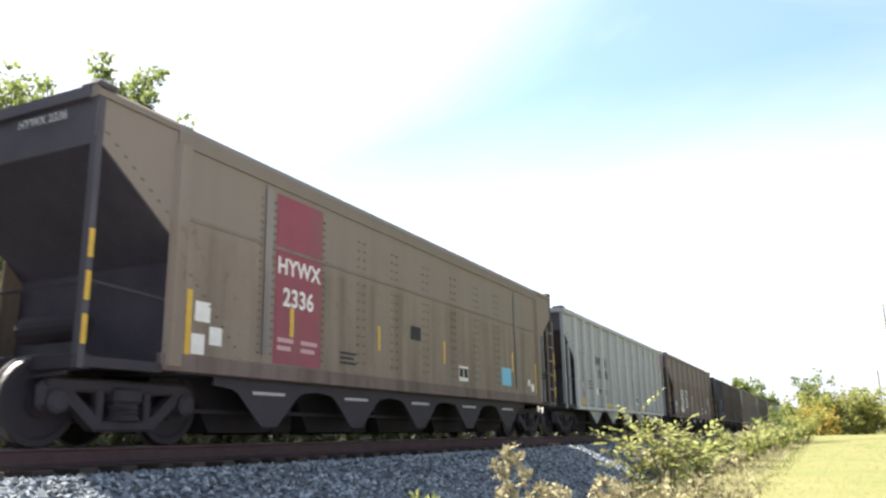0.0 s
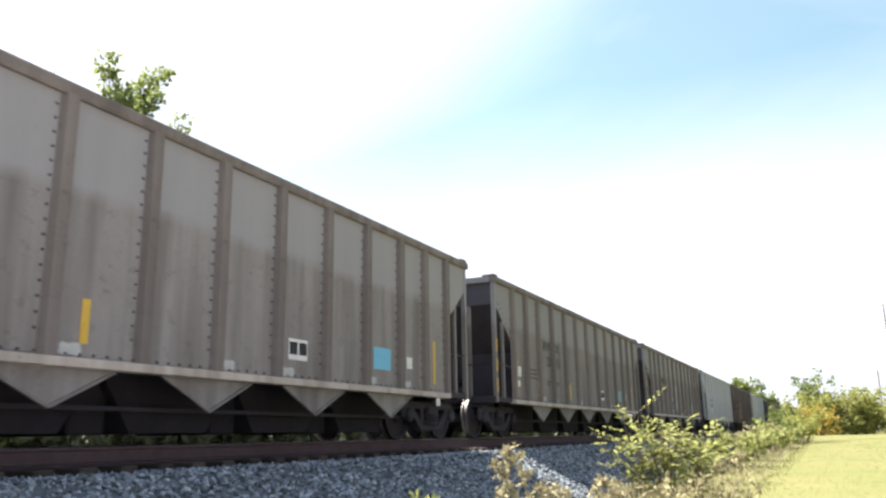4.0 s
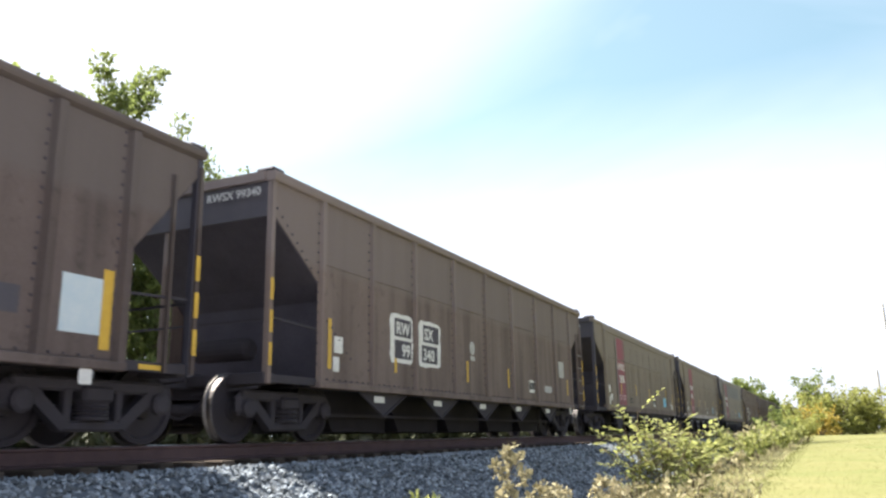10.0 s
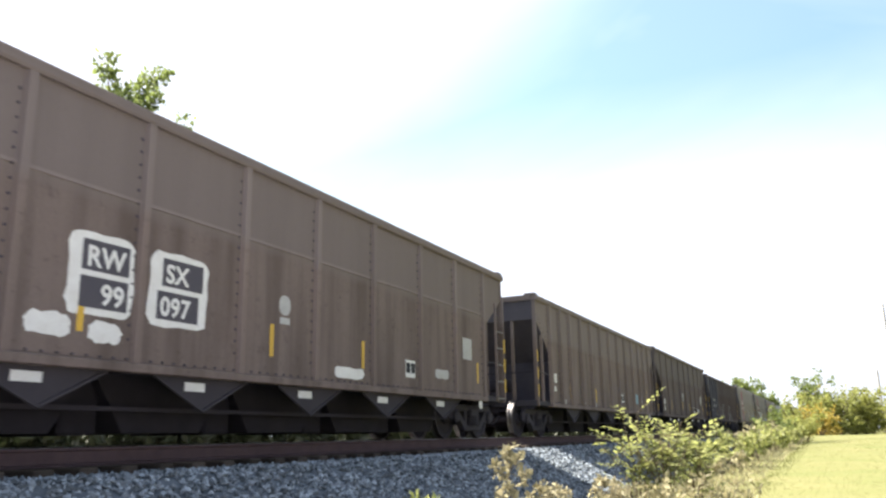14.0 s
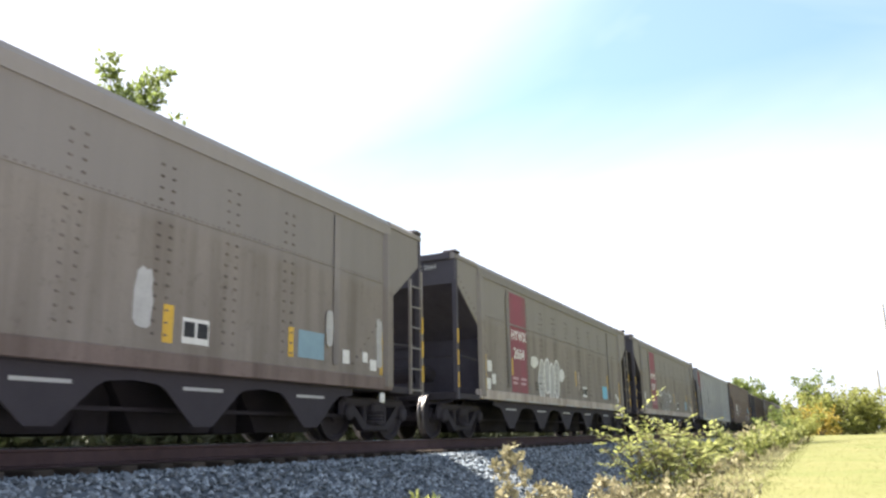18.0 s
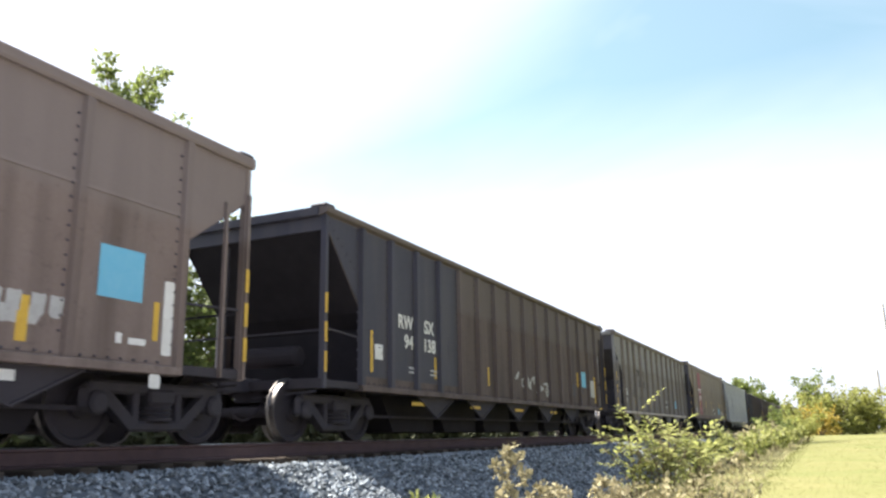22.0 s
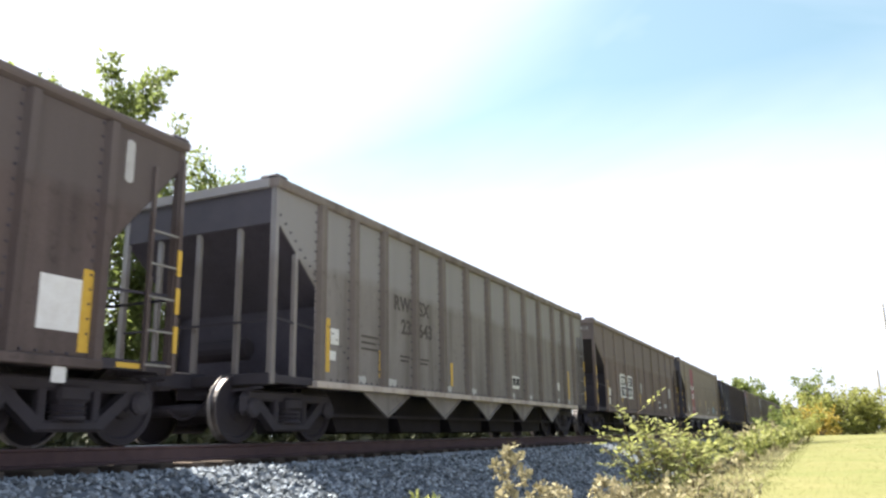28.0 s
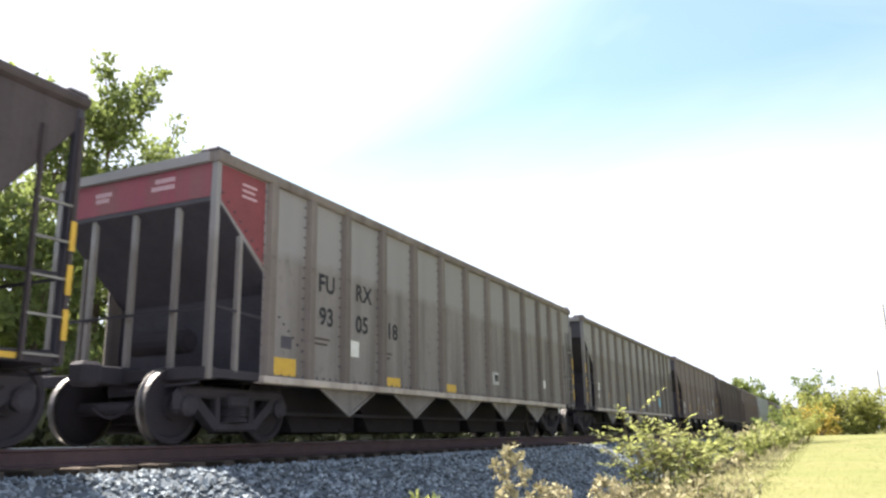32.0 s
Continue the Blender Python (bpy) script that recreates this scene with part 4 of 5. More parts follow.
def own_marks(car, k):
    """Papers, tapes and patches that only this one car carries towards its trailing end."""
    def p(name, x0, x1, z0, z1, mat, lift=0.005, corner=0.0):
        plate(car, name, x0, x1, z0, z1, mat, lift, corner=corner)
    if k == 6:
        tape(car, 8.90, 0.97, 1.32, 0.15)
        label_box(car, 9.30, 1.26, 0.43, 0.31)
        p("blue_placard", 11.26, 11.88, 1.08, 1.52, "blue")
        tape(car, 11.98, 0.90, 1.37, 0.13)
        tape(car, 13.65, 1.02, 1.84, 0.13)
        p("paper_placard", 13.13, 13.36, 1.16, 1.34, "palegrey")
        for x0, x1, z0, z1, mat in ((8.36, 8.65, 0.87, 0.96, "iceblue"), (8.75, 9.10, 0.87, 0.96, "iceblue"), (9.99, 10.30, 0.92, 1.10, "palegrey"), (10.64, 10.9, 0.87, 0.96, "iceblue"), (12.40, 12.56, 0.90, 1.12, "palegrey")):
            p("chalky_patch", x0, x1, z0, z1, mat, corner=0.03)
    if k == 7:
        label_box(car, 10.56, 1.19, 0.44, 0.33)
        p("yellow_patch", 10.33, 10.84, 0.87, 0.98, "yellow")
        p("yellow_patch", 12.80, 13.33, 1.55, 1.98, "yellow")
        p("yellow_patch", 12.90, 13.70, 0.87, 1.0, "yellow")
    if k == 8:
        label_box(car, 11.66, 1.17, 0.62, 0.36)
        part("plate_rim", bar(B(), (11.25, -W + 0.0, 0.752), (12.0, -W + 0.0, 0.375), 0.02, 0.035), "white", car, "white-painted rim of a bay plate")
        p("pale_patch", 11.47, 11.92, 0.87, 0.96, "palegrey", corner=0.03)
        p("white_tag", 12.12, 12.22, 1.09, 1.61, "palegrey", corner=0.03)
        p("yellow_patch", 12.42, 12.88, 1.25, 1.80, "yellow")
        p("white_patch", 12.42, 12.84, 0.87, 1.19, "palegrey", corner=0.06)
        p("paper_placard", 13.36, 13.74, 1.02, 1.67, "white")
        tape(car, 13.78, 0.90, 1.68, 0.13)
    if k == 10:
        p("paper_placard", 14.66, 15.15, 1.10, 1.68, "iceblue")
        tape(car, 15.22, 0.96, 1.79, 0.13)
        p("dark_patch", 13.72, 14.22, 1.21, 1.47, "slate")
    if k == 18:
        p("blue_placard", 13.63, 14.06, 1.44, 1.92, "blue")
        for x in (12.66, 12.92):
            for z in (1.20, 1.34):
                p("dark_patch", x - 0.10, x + 0.10, z, z + 0.10, "slate")
        tape(car, 13.13, 0.98, 1.44, 0.13)
        tape(car, 9.94, 0.98, 1.39, 0.13)
        p("paper_placard", 14.72, 15.16, 1.15, 1.66, "white")
    if k == 19:
        p("pale_smear", 8.52, 8.77, 1.24, 1.91, "palegrey", corner=0.10)
        tape(car, 9.03, 1.12, 1.55, 0.16)
        label_box(car, 9.48, 1.29, 0.44, 0.30)
        tape(car, 11.34, 1.15, 1.56, 0.12)
        p("blue_placard", 11.51, 12.15, 1.16, 1.55, "fadedblue")
        p("pale_smear", 12.18, 12.36, 1.37, 1.92, "palegrey", 0.026, 0.08)
        p("paper_placard", 12.66, 12.85, 1.16, 1.37, "white")
        p("pale_smear", 13.68, 13.86, 1.15, 1.97, "palegrey", corner=0.08)
    if k == 23:
        p("blue_placard", 12.78, 13.38, 1.51, 2.06, "blue")
        tape(car, 11.97, 0.96, 1.39, 0.12)
        for x in (11.66, 11.86, 12.12, 12.32):
            p("white_patch", x - 0.08, x + 0.08, 1.22, 1.43, "palegrey", 0.0045, 0.03)
        p("white_strip", 13.70, 13.85, 0.97, 1.81, "white", corner=0.03)
        p("white_tag", 13.06, 13.14, 1.05, 1.16, "white")
        p("white_tag", 13.23, 13.47, 1.05, 1.12, "white")
    if k == 24:
        p("blue_placard", 13.66, 14.23, 1.42, 1.88, "blue")
        tape(car, 13.36, 1.40, 1.82, 0.12)
        p("dark_patch", 12.76, 13.10, 1.12, 1.45, "slate")
        p("dark_patch", 13.68, 13.96, 1.23, 1.36, "slate")
        p("paper_placard", 14.73, 15.20, 1.15, 1.67, "palegrey")
        tape(car, 15.27, 0.98, 1.81, 0.13)
    if k == 29:
        p("paper_placard", 14.72, 15.20, 1.10, 1.63, "white")
        tape(car, 15.27, 0.91, 1.75, 0.13)
        p("pale_streak", 15.62, 15.74, 2.80, 3.29, "palegrey", corner=0.05)


# ================= plants =================
SWAY = []


def leaf_mesh(name, centres, radii, count, size, mat, parent, label, seed, flat=1.0, long=1.7, kind=""):
    """Many small folded leaves scattered in soft clumps; every leaf is a folded diamond of its own."""
    g = np.random.default_rng(seed)
    cs, rs = np.array(centres, float), np.array(radii, float)
    which = g.choice(len(cs), count, p=(rs ** 2) / (rs ** 2).sum())
    d = g.normal(size=(count, 3))
    d /= np.linalg.norm(d, axis=1)[:, None]
    pos = cs[which] + d * (rs[which] * g.uniform(0.25, 1.0, count) ** 0.6)[:, None] * np.array((1, 1, flat))
    ax = g.normal(size=(count, 3)) + np.array((0, 0, 0.25))
    ax /= np.linalg.norm(ax, axis=1)[:, None]
    side = np.cross(ax, g.normal(size=(count, 3)))
    side /= np.linalg.norm(side, axis=1)[:, None]
    up = np.cross(side, ax)
    s = size * g.uniform(0.6, 1.3, count)[:, None]
    v = np.stack([pos, pos + ax * s * long * 0.5 + side * s * 0.42 + up * s * 0.14, pos + ax * s * long, pos + ax * s * long * 0.5 - side * s * 0.42 + up * s * 0.14], 1).reshape(-1, 3)
    i = np.arange(count)[:, None] * 4
    f = np.concatenate([i + np.array((0, 1, 2)), i + np.array((0, 2, 3))])
    return pydata(name, v.tolist(), f.tolist(), mat, parent, label, kind)


def limb(bm, pts, r0, r1, n=7):
    """A tapered, bent limb through the points."""
    rings = []
    for i, p in enumerate(pts):
        p = Vector(p)
        way = (Vector(pts[min(i + 1, len(pts) - 1)]) - Vector(pts[max(i - 1, 0)])).normalized()
        side = way.cross(Vector((0.3, 1, 0.1))).normalized()
        up = side.cross(way)
        r = r0 + (r1 - r0) * i / (len(pts) - 1)
        rings.append([bm.verts.new(p + side * r * math.cos(2 * math.pi * j / n) + up * r * math.sin(2 * math.pi * j / n)) for j in range(n)])
    for a, b in zip(rings, rings[1:]):
        for j in range(n):
            bm.faces.new((a[j], b[j], b[(j + 1) % n], a[(j + 1) % n]))
    bm.faces.new(rings[0][::-1])
    bm.faces.new(rings[-1])
    return bm


def tree(x, y, height, spread, seed, leaves=3800, size=0.15, mat="leaf", label="slender leafy green tree with an uneven crown", low=0.12, sway=0.0, group="trees beyond the track"):
    r = random.Random(seed)
    z0 = ground_z(x, y)
    ob = thing("tree", (x, y, z0 - 0.05), label, "tree", group)
    bm = B()
    lean = (r.uniform(-0.15, 0.15), r.uniform(-0.15, 0.15))
    pts = [(lean[0] * (t ** 2) + r.uniform(-0.08, 0.08) * t, lean[1] * (t ** 2), height * 0.93 * t) for t in (0, 0.2, 0.4, 0.6, 0.8, 1.0)]
    limb(bm, pts, 0.012 * height + 0.02, 0.02)
    part("trunk", bm, "bark", ob)
    centres, radii = [], []
    lb = B()
    n = int(14 + height * 1.8)
    for i in range(n):
        t = low + (1.0 - low) * (i + 0.5) / n
        a = i * 2.4 + r.uniform(-0.5, 0.5)
        reach = spread * (0.25 + 0.95 * math.sin(math.pi * min(1.0, 0.2 + 0.66 * t))) * r.uniform(0.6, 1.15)
        k = min(4, int(t * 5))
        base = Vector(pts[k]).lerp(Vector(pts[k + 1]), t * 5 - k) if k < 5 else Vector(pts[-1])
        tip = base + Vector((math.cos(a) * reach, math.sin(a) * reach, height * 0.11 * r.uniform(0.5, 1.4)))
        mid = base.lerp(tip, 0.5) + Vector((0, 0, -0.06 * reach))
        limb(lb, [base, mid, tip], 0.035, 0.01, 5)
        for q, rr in ((tip, 0.40), (base.lerp(tip, 0.72), 0.52), (base.lerp(tip, 0.42), 0.55)):
            centres.append(q)
            radii.append(rr * (0.45 + 0.20 * spread) * r.uniform(0.7, 1.25))
    centres.append(Vector(pts[-1]) + Vector((0, 0, 0.1)))
    radii.append(0.35)
    part("branchwork", lb, "bark", ob)
    leaf_mesh("crown", [tuple(c) for c in centres], radii, leaves, size, mat, ob, "airy crown of small green leaves", seed, 1.15)
    if sway:
        rows = []
        for t in range(0, 33, 1):
            d = sway * (0.6 * math.sin(t * 1.9 + seed) + 0.4 * math.sin(t * 0.83 + 2 * seed))
            rows.append((t, pose(x, y, z0 - 0.05, 0.9 * d, 0.43 * d, 0)))
        SWAY.append((ob, rows))
    return ob


# the wood behind the train, thinning out to a slope of lower crowns
tree(15.8, 18.35, 11.85, 1.85, 24, 15000, 0.12, sway=0.7)
tree(14.0, 18.6, 10.9, 1.3, 12, 4600, 0.115, sway=0.7)
tree(12.4, 18.0, 10.5, 1.3, 13, 4400, 0.115, sway=0.7)
tree(18.3, 18.6, 11.0, 1.3, 14, 5200, 0.115, sway=0.9)
tree(20.0, 18.4, 10.6, 1.2, 15, 4000, 0.115, sway=0.8)
tree(17.0, 20.5, 9.6, 1.6, 16, 4200, 0.17)
tree(14.4, 21.0, 8.8, 1.7, 17, 4200, 0.17)
tree(10.4, 17.5, 8.6, 1.5, 18, 3600, 0.17)
tree(12.6, 16.6, 6.6, 1.4, 19, 3200, 0.16)
tree(16.4, 16.8, 6.2, 1.5, 20, 3200, 0.16)
tree(19.5, 17.4, 6.0, 1.4, 21, 3000, 0.16)
tree(8.6, 18.5, 8.0, 1.6, 22, 3200, 0.17)


def shrub(name, x, y, height, width, seed, leaves, size, mat, label, category="shrub", stems=7, group="", flat=1.0, depth=None, sway=0.0):
    r = random.Random(seed)
    z0 = ground_z(x, y)
    ob = thing(name, (x, y, z0 - 0.03), label, category, group)
    sb = B()
    centres, radii = [], []
    depth = depth or width
    for i in range(stems):
        a, d = r.uniform(0, 6.28), r.uniform(0.15, 0.5) ** 0.7
        tip = Vector((math.cos(a) * d * depth, math.sin(a) * d * width, height * r.uniform(0.55, 0.98) * (1.15 - 0.5 * d)))
        mid = tip * 0.5 + Vector((r.uniform(-0.1, 0.1), r.uniform(-0.1, 0.1), 0.08 * height))
        limb(sb, [(tip.x * 0.12, tip.y * 0.12, 0), mid, tip], 0.006 + 0.007 * height, 0.004, 5)
        for t, k in ((1.0, 0.10), (0.8, 0.13), (0.6, 0.14), (0.4, 0.12)):
            q = mid.lerp(tip, (t - 0.5) * 2) if t > 0.5 else mid * (t * 2)
            centres.append(tuple(q + Vector((r.uniform(-0.1, 0.1), r.uniform(-0.1, 0.1), 0)) * height))
            radii.append(k * (height + width) * 0.5 * r.uniform(0.6, 1.2))
    if "thicket" in name or "golden" in name or "far" in name:
        for i in range(stems):
            a = r.uniform(0, 6.28)
            centres.append((math.cos(a) * depth * 0.4, math.sin(a) * width * 0.45, height * r.uniform(0.06, 0.3)))
            radii.append(0.17 * (height + width) * 0.5)
    part("branchwork", sb, "bark", ob)
    leaf_mesh("foliage", centres, radii, leaves, size, mat, ob, "", seed, flat)
    if sway:
        SWAY.append((ob, [(t, pose(x, y, z0 - 0.03, sway * math.sin(1.7 * t + seed), sway * math.sin(1.3 * t + 2 * seed), 0)) for t in range(0, 33, 2)]))
    return ob


# the leafy bush by the foot of the bank
BL = "sunlit yellow-green leafy bush at the foot of the bank"
def frond_bush(x, y, height, width, seed, stems, size=0.12):
    """An open bush: arching stems, side shoots, and pairs of narrow leaves along each shoot."""
    r = random.Random(seed)
    z0 = ground_z(x, y)
    ob = thing("bush", (x, y, z0 - 0.03), BL, "bush")
    sb, vs, fs = B(), [], []
    for i in range(stems):
        a, d = 6.28 * i / stems + r.uniform(-0.4, 0.4), width * r.uniform(0.12, 0.5)
        h = height * r.uniform(0.62, 1.0) * (1.1 - 0.35 * d / width)
        tip = Vector((math.cos(a) * d, math.sin(a) * d, h))
        mid = Vector((tip.x * 0.35, tip.y * 0.35, h * 0.58))
        limb(sb, [(tip.x * 0.1, tip.y * 0.1, 0), tuple(mid), tuple(tip)], 0.013, 0.004, 5)
        for j in range(7):
            t = 0.28 + 0.72 * j / 6
            base = mid.lerp(tip, t * 2 - 1) if t > 0.5 else mid * (t * 2)
            b = a + j * 2.2 + r.uniform(-0.6, 0.6)
            span = height * r.uniform(0.13, 0.26)
            end = base + Vector((math.cos(b) * span, math.sin(b) * span, span * r.uniform(0.1, 0.9)))
            limb(sb, [tuple(base), tuple(end)], 0.005, 0.002, 4)
            way = (end - base).normalized()
            across = way.cross(Vector((r.uniform(-0.4, 0.4), r.uniform(-0.4, 0.4), 1))).normalized()
            for q in range(9):
                p = base.lerp(end, 0.15 + 0.85 * q / 8)
                out = (across * (1 if q % 2 else -1) + way * r.uniform(0.3, 0.9) + Vector((0, 0, r.uniform(-0.25, 0.35)))).normalized()
                if q == 8:
                    out = way
                s = size * r.uniform(0.7, 1.3)
                w = out.cross(Vector((r.uniform(-0.5, 0.5), r.uniform(-0.5, 0.5), 1))).normalized() * s * 0.24
                n = len(vs)
                vs += [tuple(p), tuple(p + out * s * 0.5 + w), tuple(p + out * s - Vector((0, 0, 0.12 * s))), tuple(p + out * s * 0.5 - w)]
                fs += [(n, n + 1, n + 2), (n, n + 2, n + 3)]
    part("branchwork", sb, "bark", ob)
    pydata("foliage", vs, fs, "bushleaf", ob)
    SWAY.append((ob, [(t, pose(x, y, z0 - 0.03, 0.4 * math.sin(1.7 * t + seed), 0.4 * math.sin(1.3 * t + 2 * seed), 0)) for t in range(0, 33, 2)]))
    return ob


frond_bush(13.4, 2.90, 1.62, 1.2, 31, 8)
frond_bush(13.2, 2.45, 1.60, 1.2, 32, 8)
frond_bush(13.9, 2.05, 1.35, 0.9, 33, 6)
shrub("bush", 12.0, 2.15, 0.80, 1.0, 34, 340, 0.06, "weedleaf", "dry brownish undergrowth beside the bank", "bush", 8)
shrub("bush", 12.6, 1.55, 0.70, 0.9, 35, 300, 0.06, "weedleaf", "dry brownish undergrowth beside the bank", "bush", 8)
shrub("bush", 11.0, 2.45, 0.70, 0.9, 36, 300, 0.06, "weedleaf", "dry brownish undergrowth beside the bank", "bush", 8)


def weed(x, y, height, seed, mat="weedleaf"):
    """An upright weed: one stem with side sprigs, each with a spindle of leaves."""
    r = random.Random(seed)
    z0 = ground_z(x, y)
    ob = thing("weed", (x, y, z0 - 0.03), "dry pale weed with spindly sprigs on the stony bank", "weed", "weeds along the bank")
    sb, centres, radii = B(), [], []
    limb(sb, [(0, 0, 0), (0.02, 0.01, height * 0.5), (0.0, 0.03, height)], 0.01, 0.004, 5)
    for i in range(9):
        t = 0.3 + 0.7 * i / 9
        a = i * 2.4
        reach = height * 0.30 * (1.15 - t) + 0.04
        tip = Vector((math.cos(a) * reach, math.sin(a) * reach, height * (t + 0.12)))
        limb(sb, [(0, 0, height * t), tuple(tip)], 0.005, 0.003, 4)
        for q in (0.6, 0.8, 1.0):
            centres.append(tuple(Vector((0, 0, height * t)).lerp(tip, q)))
            radii.append(0.045)
    for q in (0.85, 0.95, 1.0):
        centres.append((0, 0.02, height * q))
        radii.append(0.04)
    part("stem", sb, "bark", ob)
    leaf_mesh("sprig_leafage", centres, radii, 300, 0.05, mat, ob, "", seed, 1.2, 1.7, "stuff")
    return ob


weed(7.5, 2.86, 1.12, 41)
weed(7.8, 2.64, 0.76, 42)
weed(7.4, 2.62, 0.66, 43)
weed(7.3, 2.76, 0.62, 44)
weed(6.0, 3.12, 0.76, 45, "bushleaf")
weed(6.1, 3.00, 0.72, 46, "bushleaf")
weed(5.9, 3.22, 0.68, 47, "bushleaf")
weed(8.2, 2.62, 0.72, 49)
weed(9.2, 2.38, 0.78, 50)
weed(9.0, 2.2, 0.72, 51)
weed(4.3, 3.35, 0.70, 52, "bushleaf")
weed(7.2, 2.92, 0.58, 53)
# the strip of rank growth between lawn and bank, running into the distance
r5 = random.Random(55)
for i in range(16):
    x = 22 + 3.6 * i
    shrub("shrub", x, 3.5 + 0.5 * math.sin(i * 1.7) - 0.01 * x, 0.95 + 0.35 * r5.random() + 0.006 * x, 1.7 + 0.6 * r5.random(), 100 + i, 380, 0.10 + 0.001 * x, "bushleaf" if i % 4 else "weedleaf", "rank yellow-green growth between lawn and bank", "shrub", 7, "shrubs along the bank")
shrub("bush", 56.0, 3.2, 2.3, 2.6, 130, 900, 0.16, "leaf", "rounded dark green bush on the lawn's edge", "bush", 10)
shrub("bush", 60.0, 1.6, 2.2, 2.6, 131, 800, 0.16, "farleaf", "rounded green bush on the lawn's edge", "bush", 10)
# the wood at the end of the lawn
for i in range(16):
    y = 2.5 - 1.15 * i + r5.uniform(-0.3, 0.3)
    x = 94 + r5.uniform(-3, 5) + 0.3 * i
    h = (5.5 if i else 4.3) * r5.uniform(0.9, 1.08)
    shrub("thicket_tree", x, y, h, 3.4, 140 + i, 1000, 0.24, "farleaf", "sunlit green thicket at the end of the lawn", "tree", 12, "thicket at the end of the lawn")
shrub("thicket_tree", 97.0, 1.3, 8.2, 2.4, 170, 1900, 0.24, "leaf", "taller dark green tree in the thicket", "tree", 12, "thicket at the end of the lawn")
shrub("golden_bush", 88.0, 0.9, 3.1, 3.4, 171, 900, 0.2, "goldleaf", "golden yellow blossoming bush before the thicket", "bush", 12)
for x, y, h in ((135, 4.6, 3.8), (150, 5.2, 4.0), (118, 3.4, 3.6), (122, 0.5, 5.6), (128, -3.0, 5.8)):
    shrub("thicket_tree", x, y, h, 4.2, int(x), 700, 0.3, "farleaf", "sunlit green thicket at the end of the lawn", "tree", 12, "thicket at the end of the lawn")
# trees far off beyond the train
for x, y, h, s in ((195, 19.5, 12.8, 5.5), (205, 16.8, 13.4, 6.0), (215, 13.0, 9.5, 5.0), (230, 11.5, 8.0, 4.5)):
    shrub("far_tree", x, y, h, s, int(x + y), 5000, 0.55, "leaf", "dark green trees far down the line", "tree", 14, "trees far down the line")


# the low brush behind the track; its shade is put into the leaf colour
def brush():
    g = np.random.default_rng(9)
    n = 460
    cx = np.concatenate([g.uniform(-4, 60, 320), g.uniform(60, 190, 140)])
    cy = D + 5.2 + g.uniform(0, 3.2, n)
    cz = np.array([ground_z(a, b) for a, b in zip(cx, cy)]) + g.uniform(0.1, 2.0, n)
    # thick row added at the foot to keep the gap under the cars dark
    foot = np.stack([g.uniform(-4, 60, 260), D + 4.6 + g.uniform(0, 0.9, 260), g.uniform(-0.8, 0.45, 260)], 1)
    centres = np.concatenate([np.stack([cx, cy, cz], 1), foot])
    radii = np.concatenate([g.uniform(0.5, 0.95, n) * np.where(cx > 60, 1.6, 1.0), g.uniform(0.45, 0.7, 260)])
    return leaf_mesh("brush", centres, radii, 82000, 0.21, "shadeleaf", None, "dense brush behind the track, leaf colour darkened for shade", 10, 0.9, 1.7, "stuff")


tagged(brush(), category="brush")


# ================= poles at the field's end =================
def utility_pole(x, y, top, arm):
    z0 = ground_z(x, y)
    ob = thing("utility_pole", (x, y, z0 - 0.1), "thin pale grey wooden utility pole", "pole", "poles beyond the thicket")
    part("shaft", limb(B(), [(0, 0, 0), (0, 0, top / 2), (0, 0, top)], 0.17, 0.11, 10), "pole", ob)
    if arm:
        part("crossarm", box(B(), -0.06, 0.06, -1.0, 1.0, top - 0.7, top - 0.58), "pole", ob)
        for yy in (-0.85, 0.0, 0.85):
            part("insulator", lathe(B(), [(0.05, 0), (0.06, 0.06), (0.03, 0.14)], (0, yy, top - 0.58), "z", 8), "white", ob)


utility_pole(110, -7.5, 15.6, False)
utility_pole(112, -6.0, 7.7, False)


# ================= stones, ties, grass =================
def stones():
    """Crushed stone on the near side of the bank, each a rough little block."""
    g = np.random.default_rng(3)
    n = 26000
    x = 3.5 + 31.0 * g.uniform(0, 1, n) ** 1.35
    y = D - 0.85 - 3.3 * g.uniform(0, 1, n)
    d = np.abs(y - D)
    z = np.minimum(-0.31, -0.31 - (d - 1.85) * 0.48) + g.uniform(-0.005, 0.035, n)
    s = g.uniform(0.018, 0.045, n) * (1 + 0.012 * x)
    base = np.array([(1, 0, 0), (-1, 0, 0), (0, 1, 0), (0, -1, 0), (0.2, 0.1, 0.8), (0, 0, -0.8)], float)
    v = base[None] * s[:, None, None] * g.uniform(0.6, 1.4, (n, 6, 1))
    a = g.uniform(0, 6.28, n)
    b = g.normal(0, 0.6, n)
    ca, sa, cb, sb = np.cos(a), np.sin(a), np.cos(b), np.sin(b)
    vx, vz = v[..., 0] * cb[:, None] + v[..., 2] * sb[:, None], -v[..., 0] * sb[:, None] + v[..., 2] * cb[:, None]
    wx, wy = vx * ca[:, None] - v[..., 1] * sa[:, None], vx * sa[:, None] + v[..., 1] * ca[:, None]
    p = np.stack([wx + x[:, None], wy + y[:, None], vz + z[:, None]], -1).reshape(-1, 3)
    f = np.array([(0, 2, 4), (2, 1, 4), (1, 3, 4), (3, 0, 4), (2, 0, 5), (1, 2, 5), (3, 1, 5), (0, 3, 5)])
    faces = (f[None] + np.arange(n)[:, None, None] * 6).reshape(-1, 3)
    return pydata("ballast_stones", p.tolist(), faces.tolist(), "stone", None, "loose grey crushed stones on the bank", "stuff")


tagged(stones(), category="stones")


